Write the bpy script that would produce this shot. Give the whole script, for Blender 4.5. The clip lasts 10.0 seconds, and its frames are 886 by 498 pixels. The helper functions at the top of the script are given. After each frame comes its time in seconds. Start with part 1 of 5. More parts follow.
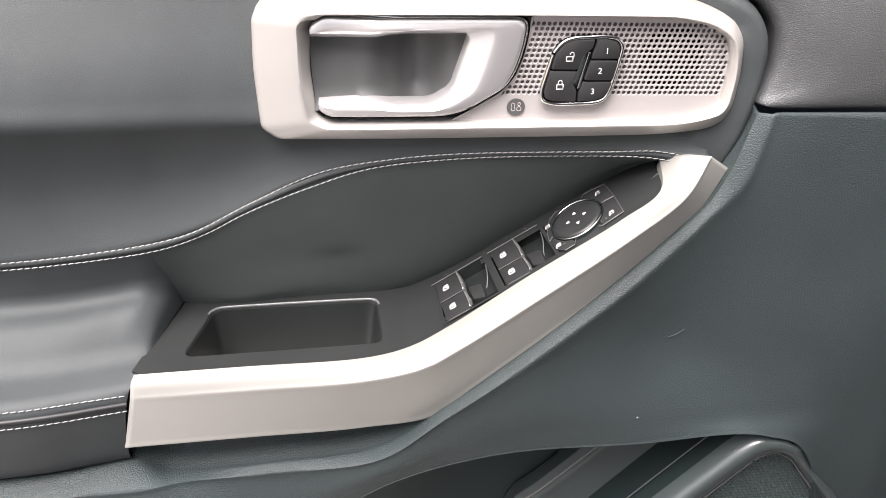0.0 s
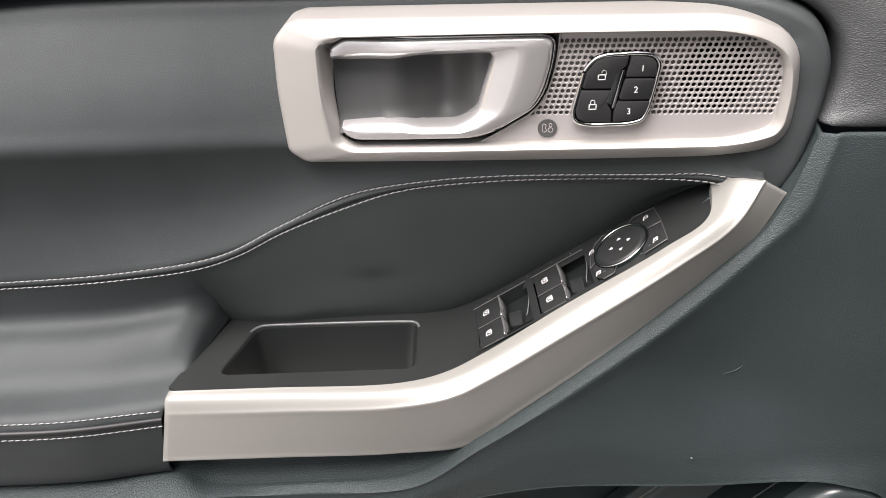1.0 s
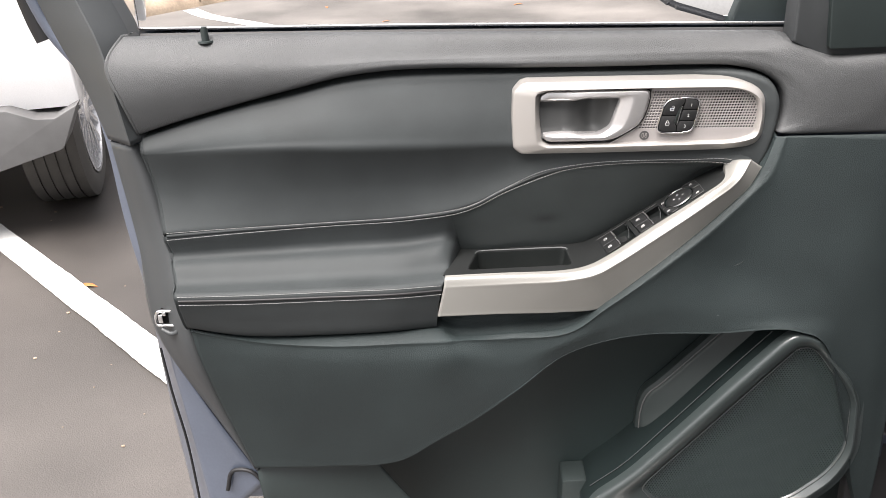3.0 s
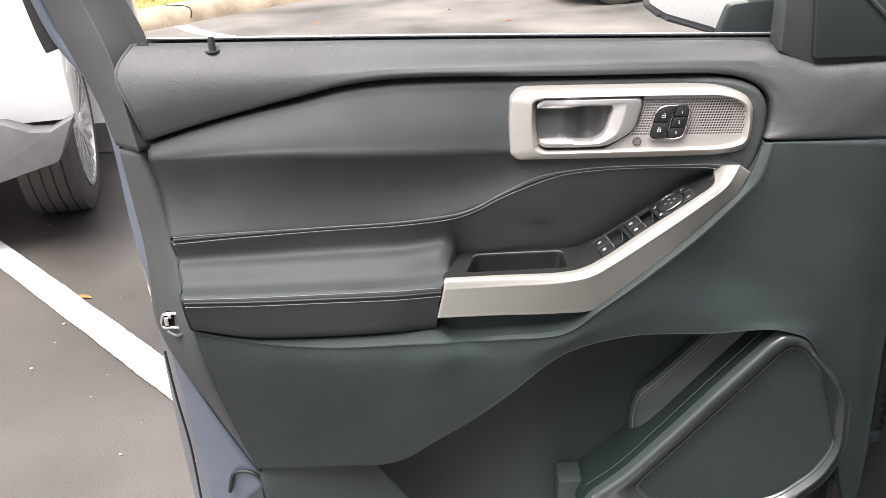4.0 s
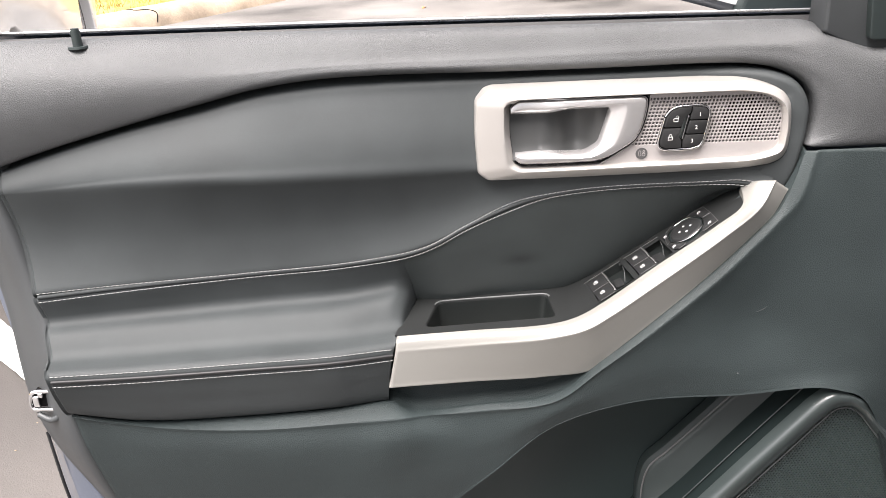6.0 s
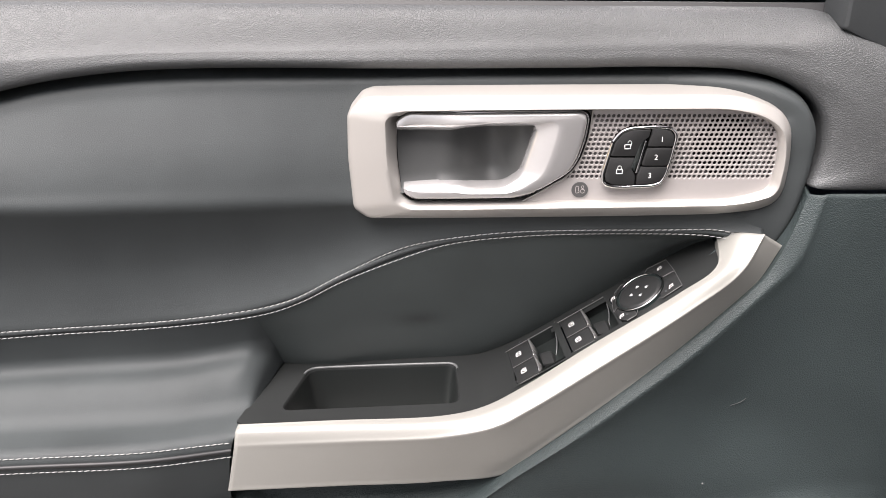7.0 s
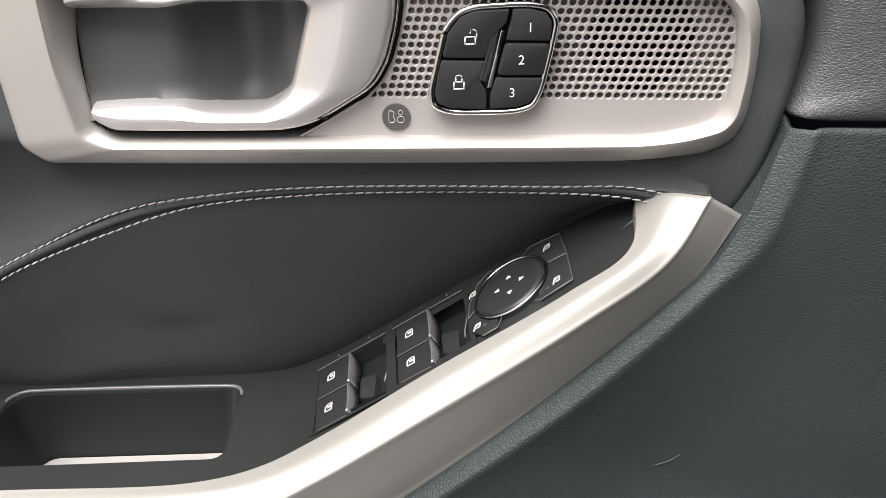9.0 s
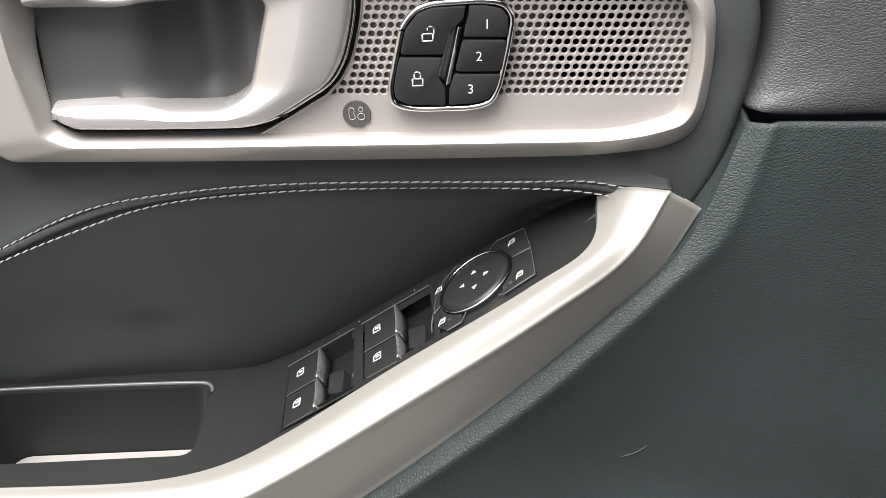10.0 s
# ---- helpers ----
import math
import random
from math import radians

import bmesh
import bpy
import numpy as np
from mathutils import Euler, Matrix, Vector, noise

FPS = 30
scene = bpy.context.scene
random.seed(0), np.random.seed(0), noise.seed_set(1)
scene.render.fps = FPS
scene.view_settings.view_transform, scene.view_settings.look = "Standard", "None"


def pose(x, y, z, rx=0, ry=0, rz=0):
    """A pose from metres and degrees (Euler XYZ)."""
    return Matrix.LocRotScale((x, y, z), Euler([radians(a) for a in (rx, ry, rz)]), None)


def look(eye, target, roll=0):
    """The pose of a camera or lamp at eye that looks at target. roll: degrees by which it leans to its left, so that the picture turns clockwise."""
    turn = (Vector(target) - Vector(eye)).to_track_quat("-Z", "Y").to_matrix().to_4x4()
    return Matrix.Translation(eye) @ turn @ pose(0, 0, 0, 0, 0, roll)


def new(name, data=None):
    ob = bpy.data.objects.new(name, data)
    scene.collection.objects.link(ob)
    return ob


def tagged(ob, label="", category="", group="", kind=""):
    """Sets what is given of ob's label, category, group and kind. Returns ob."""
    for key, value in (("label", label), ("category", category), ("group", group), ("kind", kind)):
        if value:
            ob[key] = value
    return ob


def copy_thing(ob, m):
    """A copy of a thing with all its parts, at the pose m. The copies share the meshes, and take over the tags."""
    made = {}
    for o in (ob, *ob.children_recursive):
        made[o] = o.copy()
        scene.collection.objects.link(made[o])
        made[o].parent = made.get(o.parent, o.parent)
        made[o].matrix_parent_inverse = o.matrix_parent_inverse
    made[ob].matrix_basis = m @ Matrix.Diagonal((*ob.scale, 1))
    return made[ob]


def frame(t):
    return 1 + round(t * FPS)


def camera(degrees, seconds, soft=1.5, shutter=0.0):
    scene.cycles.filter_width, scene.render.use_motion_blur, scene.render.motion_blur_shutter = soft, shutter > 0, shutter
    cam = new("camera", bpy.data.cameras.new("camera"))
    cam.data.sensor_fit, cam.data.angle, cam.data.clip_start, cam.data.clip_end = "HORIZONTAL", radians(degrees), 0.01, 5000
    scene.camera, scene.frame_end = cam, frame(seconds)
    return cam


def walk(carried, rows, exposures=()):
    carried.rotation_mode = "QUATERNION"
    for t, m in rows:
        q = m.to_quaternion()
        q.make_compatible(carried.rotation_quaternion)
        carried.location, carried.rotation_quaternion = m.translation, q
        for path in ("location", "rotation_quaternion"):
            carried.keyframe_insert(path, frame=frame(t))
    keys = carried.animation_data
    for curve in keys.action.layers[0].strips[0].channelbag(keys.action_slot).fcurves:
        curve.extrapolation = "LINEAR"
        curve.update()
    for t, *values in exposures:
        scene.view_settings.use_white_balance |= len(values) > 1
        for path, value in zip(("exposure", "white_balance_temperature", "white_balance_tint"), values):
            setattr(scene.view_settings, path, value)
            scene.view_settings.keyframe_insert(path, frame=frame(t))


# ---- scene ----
cam = camera(54.6, 10.0, 0.65)
PATH = [
    (0, (0.002, -0.562, 1.187), (0.178, 1.147, 0.163), 1.2),
    (0.5, (0.077, -0.494, 1.17), (0.004, 1.218, 0.138), -1.2),
    (1, (0.084, -0.537, 1.19), (-0.072, 1.179, 0.174), -3.4),
    (1.5, (0.034, -0.658, 1.224), (-0.121, 1.103, 0.289), -3.5),
    (2, (-0.089, -0.857, 1.27), (-0.194, 0.913, 0.344), -3.6),
    (2.5, (-0.116, -1.043, 1.315), (-0.207, 0.756, 0.447), -2.9),
    (4, (-0.137, -1.177, 1.313), (-0.19, 0.661, 0.525), -2.4),
    (4.5, (-0.131, -1.151, 1.311), (-0.167, 0.69, 0.53), -2.4),
    (5, (-0.122, -1.085, 1.307), (-0.142, 0.755, 0.524), -2.5),
    (6.5, (-0.063, -0.767, 1.226), (-0.085, 1.067, 0.428), -3.7),
    (7, (0.019, -0.626, 1.215), (-0.032, 1.177, 0.352), -1.7),
    (7.5, (0.079, -0.517, 1.157), (-0.023, 1.224, 0.178), -0.5),
    (8, (0.108, -0.431, 1.13), (0.018, 1.303, 0.137), -0.9),
    (8.5, (0.118, -0.365, 1.115), (0.071, 1.373, 0.127), -1.0),
    (9, (0.143, -0.367, 1.105), (0.082, 1.369, 0.114), -1.4),
    (9.5, (0.15, -0.369, 1.109), (0.094, 1.361, 0.108), -1.5),
    (10, (0.158, -0.368, 1.107), (0.111, 1.36, 0.101), -1.7),
]
EXPOSURES = [(0.0, 1.53, 6600, 17), (0.5, 0.95, 6600, 15), (1.0, 1.0, 6600, 15), (1.5, 1.28, 6600, 12), (2.0, 1.25, 6600, 12), (2.5, 1.05, 6600, 14), (4.0, 1.13, 6600, 13), (4.5, 1.16, 6600, 13), (5.0, 1.26, 6700, 13), (6.5, 1.42, 6600, 16), (7.0, 1.18, 6600, 16), (7.5, 1.47, 6600, 14), (8.0, 1.19, 6600, 16), (8.5, 0.83, 6700, 14), (9.0, 0.91, 6600, 13), (10.0, 0.98, 6600, 13)]
walk(cam, [(t, look(eye, target, roll)) for t, eye, target, roll in PATH],
     exposures=EXPOSURES)

# ---- world and light ----
world = bpy.data.worlds.new("sky")
scene.world = world
world.use_nodes = True
wn, wl = world.node_tree.nodes, world.node_tree.links
sky = wn.new("ShaderNodeTexSky")
sky.sky_type, sky.sun_disc = "NISHITA", False
sky.sun_elevation, sky.sun_rotation, sky.dust_density = radians(68), radians(218), 4.0
hsv = wn.new("ShaderNodeHueSaturation")
hsv.inputs["Saturation"].default_value = 0.14
wl.new(sky.outputs[0], hsv.inputs["Color"])
wl.new(hsv.outputs[0], wn["Background"].inputs["Color"])
wn["Background"].inputs["Strength"].default_value = 0.15
sun_data = bpy.data.lights.new("sun", "SUN")
sun_data.energy, sun_data.angle, sun_data.color = 4.9, radians(50), (1.0, 0.965, 0.92)
sun = new("sun", sun_data)
sun.matrix_world = look((-2.1, -2.7, 8.3), (0, 0, 0))


# ---- materials ----
def material(name, colour, rough=0.5, metal=0.0, grain=0.0, scale=400.0, blotch=0.15, blotch_scale=9.0, spec=0.5,
             cells=False, depth=0.0008, rough_var=0.06, coat=0.0, speck=0.08, stretch=1.0):
    """A surface with blotches and a fine relief of noise or leather cells."""
    m = bpy.data.materials.new(name)
    m.use_nodes = True
    n, l = m.node_tree.nodes, m.node_tree.links
    b = n["Principled BSDF"]
    co = n.new("ShaderNodeTexCoord")
    big = n.new("ShaderNodeTexNoise")
    big.inputs["Scale"].default_value, big.inputs["Detail"].default_value = blotch_scale, 6.0
    l.new(co.outputs["Object"], big.inputs["Vector"])
    ramp = n.new("ShaderNodeValToRGB")
    lo = [c * (1 - blotch) for c in colour]
    hi = [min(1, c * (1 + blotch)) for c in colour]
    ramp.color_ramp.elements[0].position, ramp.color_ramp.elements[1].position = 0.3, 0.7
    ramp.color_ramp.elements[0].color, ramp.color_ramp.elements[1].color = (*lo, 1), (*hi, 1)
    l.new(big.outputs["Fac"], ramp.inputs["Fac"])
    fine = n.new("ShaderNodeTexNoise")
    fine.inputs["Scale"].default_value, fine.inputs["Detail"].default_value = scale * 0.6, 3.0
    l.new(co.outputs["Object"], fine.inputs["Vector"])
    tone = n.new("ShaderNodeMapRange")
    tone.inputs["To Min"].default_value, tone.inputs["To Max"].default_value = 1 - speck, 1 + speck
    l.new(fine.outputs["Fac"], tone.inputs["Value"])
    times = n.new("ShaderNodeVectorMath")
    times.operation = "SCALE"
    l.new(ramp.outputs["Color"], times.inputs[0])
    l.new(tone.outputs["Result"], times.inputs["Scale"])
    l.new(times.outputs[0], b.inputs["Base Color"])
    mr = n.new("ShaderNodeMapRange")
    mr.inputs["To Min"].default_value, mr.inputs["To Max"].default_value = rough - rough_var, rough + rough_var
    l.new(big.outputs["Fac"], mr.inputs["Value"])
    l.new(mr.outputs["Result"], b.inputs["Roughness"])
    b.inputs["Metallic"].default_value = metal
    b.inputs["Specular IOR Level"].default_value = spec
    b.inputs["Coat Weight"].default_value = coat
    if grain > 0:
        if cells:
            warp = n.new("ShaderNodeTexNoise")
            warp.inputs["Scale"].default_value = scale * 0.35
            l.new(co.outputs["Object"], warp.inputs["Vector"])
            shift = n.new("ShaderNodeVectorMath")
            shift.operation = "SCALE"
            shift.inputs["Scale"].default_value = 1.1 / scale
            l.new(warp.outputs["Color"], shift.inputs[0])
            add = n.new("ShaderNodeVectorMath")
            l.new(co.outputs["Object"], add.inputs[0])
            l.new(shift.outputs[0], add.inputs[1])
            wide = n.new("ShaderNodeMapping")
            wide.inputs["Scale"].default_value = (1.0, 1.0, stretch)
            l.new(add.outputs[0], wide.inputs["Vector"])
            tex = n.new("ShaderNodeTexVoronoi")
            tex.feature = "DISTANCE_TO_EDGE"
            tex.inputs["Scale"].default_value = scale
            l.new(wide.outputs[0], tex.inputs["Vector"])
            crease = n.new("ShaderNodeMapRange")
            crease.interpolation_type = "SMOOTHSTEP"
            crease.inputs["From Max"].default_value = 0.22
            l.new(tex.outputs["Distance"], crease.inputs["Value"])
            out = crease.outputs["Result"]
        else:
            tex = n.new("ShaderNodeTexNoise")
            tex.inputs["Scale"].default_value, tex.inputs["Detail"].default_value = scale, 4.0
            l.new(co.outputs["Object"], tex.inputs["Vector"])
            out = tex.outputs["Fac"]
        bump = n.new("ShaderNodeBump")
        bump.inputs["Strength"].default_value, bump.inputs["Distance"].default_value = grain, depth
        l.new(out, bump.inputs["Height"])
        l.new(bump.outputs["Normal"], b.inputs["Normal"])
    return m


LEATHER = material("smooth_leather", (0.0400, 0.0450, 0.0462), 0.50, spec=0.20, grain=0.25, scale=1000, cells=True, depth=0.0004, stretch=1.4, speck=0.05)
GRAINED = material("grained_vinyl", (0.0253, 0.0338, 0.0346), 0.56, spec=0.3, grain=0.55, scale=420, cells=True, depth=0.00035, stretch=1.5, speck=0.04)
PADVINYL = material("sill_vinyl", (0.059, 0.062, 0.0635), 0.52, grain=0.55, scale=420, cells=True, depth=0.00035, stretch=1.8, speck=0.05)
PLASTIC = material("soft_black_plastic", (0.0225, 0.031, 0.0306), 0.5, grain=0.2, scale=1500, depth=0.0002)
CLOTHY = material("pocket_plastic", (0.0120, 0.0208, 0.0205), 0.6, grain=0.3, scale=700, depth=0.0004)
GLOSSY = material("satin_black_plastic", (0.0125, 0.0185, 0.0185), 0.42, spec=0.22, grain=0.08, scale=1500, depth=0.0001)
TRIM = material("grey_edge_trim", (0.042, 0.046, 0.048), 0.5, grain=0.25, scale=1200, depth=0.0002)
SATIN = material("satin_silver_paint", (0.425, 0.408, 0.387), 0.40, metal=0.5, grain=0.05, scale=2500, blotch=0.03, depth=0.0001, rough_var=0.03, speck=0.03)
STRIP = material("satin_silver_strip", (0.265, 0.261, 0.243), 0.44, metal=0.32, grain=0.05, scale=2500, blotch=0.03, depth=0.0001, rough_var=0.03, speck=0.03)
BRIGHT = material("brushed_silver", (0.58, 0.572, 0.568), 0.22, metal=0.66, blotch=0.015, blotch_scale=30, rough_var=0.01, speck=0.02)
PLATE = material("grey_silver_grille", (0.43, 0.405, 0.395), 0.46, metal=0.3, blotch=0.04, rough_var=0.03, speck=0.03)
CHROME = material("chrome", (0.72, 0.72, 0.72), 0.12, metal=1.0, blotch=0.03)
DARK = material("black_void", (0.006, 0.006, 0.006), 0.8, blotch=0.1, spec=0.05)
SEAL = material("black_rubber", (0.012, 0.012, 0.013), 0.55, grain=0.1, scale=800, depth=0.0002)
PAINT = material("blue_grey_paint", (0.112, 0.131, 0.172), 0.3, metal=0.3, blotch=0.06, coat=0.6)
THREAD = material("grey_thread", (0.29, 0.29, 0.285), 0.7, blotch=0.2, blotch_scale=300)
GLYPH = material("white_print", (0.78, 0.78, 0.78), 0.6, blotch=0.02)
BACKING = material("grey_backing", (0.11, 0.103, 0.102), 0.6, blotch=0.05)
ASPHALT = material("worn_asphalt", (0.054, 0.048, 0.0435), 0.50, spec=0.8, grain=0.28, scale=230, blotch=0.55, blotch_scale=1.1, depth=0.004, speck=0.28, rough_var=0.12)
# ASPHALT for the far ground, its colour raised to stand for brighter light.
FAR_ASPHALT = material("far_lit_worn_asphalt", (0.112, 0.104, 0.096), 0.8, grain=0.6, scale=120, blotch=0.6, blotch_scale=0.8, depth=0.005, speck=0.22)
LINE = material("white_road_paint", (0.72, 0.72, 0.70), 0.7, grain=0.3, scale=200, blotch=0.12, blotch_scale=5, depth=0.002)
CONCRETE = material("kerb_concrete", (0.29, 0.23, 0.17), 0.85, grain=0.8, scale=70, blotch=0.38, blotch_scale=3, depth=0.006, speck=0.25)
STRAW = material("dry_grass", (0.34, 0.24, 0.07), 0.8, blotch=0.35, blotch_scale=3)
WHITE = material("white_car_paint", (0.80, 0.80, 0.80), 0.3, blotch=0.01, coat=0.6)
CLADDING = material("grey_bumper_plastic", (0.11, 0.11, 0.11), 0.6, grain=0.2, scale=600, depth=0.0003)
RUBBER = material("tyre_rubber", (0.065, 0.061, 0.056), 0.8, grain=0.2, scale=300, blotch=0.2, depth=0.001)
ALLOY = material("alloy_rim", (0.75, 0.75, 0.76), 0.25, metal=0.7, blotch=0.05)
LEAF = material("dry_leaf", (0.42, 0.16, 0.05), 0.7, blotch=0.3, blotch_scale=40)
MIRROR = material("mirror_glass", (0.9, 0.9, 0.9), 0.02, metal=1.0, blotch=0.0, rough_var=0.0)

CUP = material("grey_cup_plastic", (0.050, 0.052, 0.052), 0.5, grain=0.1, scale=1500, depth=0.0002)
SURROUND = material("satin_black_surround", (0.036, 0.045, 0.045), 0.30, spec=0.85, grain=0.08, scale=1500, depth=0.0001)
DECK = material("matt_black_deck", (0.0150, 0.0162, 0.0162), 0.46, grain=0.08, scale=1500, depth=0.0001, spec=0.3)
# Pale grey for lines that paint edge highlights, and for a dust speck.
LIP = material("pale_lines_and_dust", (0.10, 0.105, 0.105), 0.3, blotch=0.1)
MAT = material("grey_tray_mat", (0.42, 0.41, 0.40), 0.30, blotch=0.06, metal=0.3)
TRAY = material("black_tray_plastic", (0.0105, 0.0125, 0.0122), 0.45, grain=0.1, scale=900, spec=0.25, depth=0.0002)
BUTTON = material("matt_black_key", (0.026, 0.0265, 0.027), 0.5, spec=0.25, grain=0.1, scale=2500, depth=0.0001)
# BUTTON's plastic again, darker to hold down light on the up-facing keys.
SWITCH = material("black_switch_plastic", (0.0165, 0.0172, 0.0175), 0.42, spec=0.35, grain=0.1, scale=2500, depth=0.0001)
EDGE = material("smoked_silver_edge", (0.46, 0.46, 0.46), 0.28, metal=0.8, blotch=0.05)
BADGE = material("dark_grey_badge", (0.10, 0.10, 0.10), 0.45, metal=0.3, blotch=0.05)
CABIN_DARK = material("dark_cabin_trim", (0.03, 0.03, 0.032), 0.7, blotch=0.2)
GRASS = material("grass_blades", (0.34, 0.27, 0.07), 0.8, blotch=0.45, blotch_scale=2.5)


MESH = material("speaker_mesh", (0.024, 0.035, 0.0346), 0.45, blotch=0.1)
# LEATHER with a stain, its base slightly lighter to offset the wall's shade.
STAINED = material("marked_leather", (0.0420, 0.0488, 0.0488), 0.50, spec=0.20, grain=0.25, scale=1000, cells=True, depth=0.0004, stretch=1.4, speck=0.05)


def stain(m, centre, size, strength):
    """A soft dark rub mark at one spot."""
    n, l = m.node_tree.nodes, m.node_tree.links
    co = n.new("ShaderNodeTexCoord")
    mp = n.new("ShaderNodeMapping")
    mp.vector_type = "TEXTURE"
    mp.inputs["Location"].default_value, mp.inputs["Scale"].default_value = centre, size
    l.new(co.outputs["Object"], mp.inputs["Vector"])
    ball = n.new("ShaderNodeTexGradient")
    ball.gradient_type = "QUADRATIC_SPHERE"
    l.new(mp.outputs[0], ball.inputs["Vector"])
    low = n.new("ShaderNodeMapRange")
    low.inputs["To Min"].default_value, low.inputs["To Max"].default_value = 1.0, 1.0 - strength
    l.new(ball.outputs["Fac"], low.inputs["Value"])
    b = n["Principled BSDF"]
    old = b.inputs["Base Color"].links[0].from_socket
    sc = n.new("ShaderNodeVectorMath")
    sc.operation = "SCALE"
    l.new(old, sc.inputs[0])
    l.new(low.outputs["Result"], sc.inputs["Scale"])
    l.new(sc.outputs[0], b.inputs["Base Color"])


stain(STAINED, (-0.022, 0.036, 0.835), (0.040, 0.08, 0.016), 0.55)

# ---- mesh helpers ----
def smooth(bm, angle=40):
    for f in bm.faces:
        f.smooth = True
    for e in bm.edges:
        if len(e.link_faces) == 2 and e.calc_face_angle(0) > radians(angle):
            e.smooth = False


def part(name, bm, mat, parent, label="", thick=0.0, angle=40):
    """Links a bmesh as one mesh object under a thing or a part."""
    smooth(bm, angle)
    me = bpy.data.meshes.new(name)
    bm.to_mesh(me)
    bm.free()
    for one in (mat if isinstance(mat, (list, tuple)) else (mat,)):
        me.materials.append(one)
    ob = new(name, me)
    ob.parent = parent
    if thick:
        mod = ob.modifiers.new("thickness", "SOLIDIFY")
        mod.thickness, mod.offset = thick, -1
    if label:
        ob["label"] = label
    return ob


def thing(name, label, category, group="", kind=""):
    return tagged(new(name), label, category, group, kind)


def curve(points, n, closed=False, knots=None):
    """A smooth line of n points through the given ones."""
    p = np.array(points, float)
    if closed:
        p = np.vstack([p[-2:], p, p[:3]])
    if knots is None:
        knots = np.r_[0, np.cumsum(np.maximum(np.linalg.norm(np.diff(p, axis=0), axis=1), 1e-5) ** 0.6)]
    m = np.zeros_like(p)
    h = np.diff(knots)[:, None]
    d = np.diff(p, axis=0) / h
    m[1:-1] = (d[:-1] * h[1:] + d[1:] * h[:-1]) / (h[:-1] + h[1:])
    m[0], m[-1] = d[0], d[-1]
    lo, hi = (knots[2], knots[len(points) + 2]) if closed else (knots[0], knots[-1])
    t = np.linspace(lo, hi, n, endpoint=not closed)
    i = np.clip(np.searchsorted(knots, t, side="right") - 1, 0, len(p) - 2)
    hh = (knots[i + 1] - knots[i])
    s = ((t - knots[i]) / hh)[:, None]
    hh = hh[:, None]
    return ((2 * s**3 - 3 * s**2 + 1) * p[i] + (s**3 - 2 * s**2 + s) * hh * m[i]
            + (3 * s**2 - 2 * s**3) * p[i + 1] + (s**3 - s**2) * hh * m[i + 1])


def shared_knots(rails, closed=False):
    total = 0
    for r in rails:
        p = np.array(r, float)
        if closed:
            p = np.vstack([p[-2:], p, p[:3]])
        total = total + np.maximum(np.linalg.norm(np.diff(p, axis=0), axis=1), 1e-5)
    return np.r_[0, np.cumsum((total / len(rails)) ** 0.6)]


def sheet(bm, grid, closed=False):
    """Quads over a grid of points, row by row."""
    rows, cols = len(grid), len(grid[0])
    v = [[bm.verts.new(p) for p in row] for row in grid]
    for i in range(rows - 1):
        for j in range(cols if closed else cols - 1):
            k = (j + 1) % cols
            bm.faces.new((v[i][j], v[i][k], v[i + 1][k], v[i + 1][j]))
    return v


def loft(rails, along=80, across=5, closed=False, straight=False, bm=None, knots=None):
    """A surface over lines that run side by side, each with the same number of points."""
    bm = bm or bmesh.new()
    k = shared_knots(rails, closed) if knots is None else knots
    lines = np.array([curve(r, along, closed, k) for r in rails])
    if straight or len(rails) == 2:
        rows = [lines[i] + (lines[i + 1] - lines[i]) * s for i in range(len(rails) - 1) for s in np.linspace(0, 1, across, endpoint=False)]
        rows.append(lines[-1])
    else:
        step = np.linalg.norm(np.diff(lines, axis=0), axis=2).mean(axis=1)
        kk = np.r_[0, np.cumsum(np.maximum(step, 1e-4) ** 0.7)]
        cols = [curve(lines[:, j], across * (len(rails) - 1) + 1, False, kk) for j in range(lines.shape[1])]
        rows = np.array(cols).transpose(1, 0, 2)
    v = sheet(bm, rows, closed)
    return bm, v


def face_out(bm, towards=(0, -1, 0)):
    bm.normal_update()
    total = sum((f.normal * f.calc_area() for f in bm.faces), Vector())
    if total.dot(Vector(towards)) < 0:
        bmesh.ops.reverse_faces(bm, faces=bm.faces)
    return bm


def slab(outline, front, back, bevel=0.0, segments=2, m=None, bm=None):
    """A plate with the outline given in x and z, from y front to y back, its front edge rounded."""
    own = bmesh.new()
    vs = [own.verts.new((x, front, z)) for x, z in outline]
    f = own.faces.new(vs)
    own.normal_update()
    if f.normal.y > 0:
        f.normal_flip()
    rim = list(f.edges)
    out = bmesh.ops.extrude_face_region(own, geom=[f], use_keep_orig=True)
    for e in out["geom"]:
        if isinstance(e, bmesh.types.BMVert):
            e.co.y = back
    if bevel:
        bmesh.ops.bevel(own, geom=[e for e in rim if e.is_valid], offset=bevel, segments=segments, profile=0.5, affect="EDGES", clamp_overlap=True)
    bmesh.ops.recalc_face_normals(own, faces=own.faces)
    if m is not None:
        own.transform(m)
    if bm is None:
        return own
    me = bpy.data.meshes.new("tmp")
    own.to_mesh(me)
    own.free()
    bm.from_mesh(me)
    bpy.data.meshes.remove(me)
    return bm


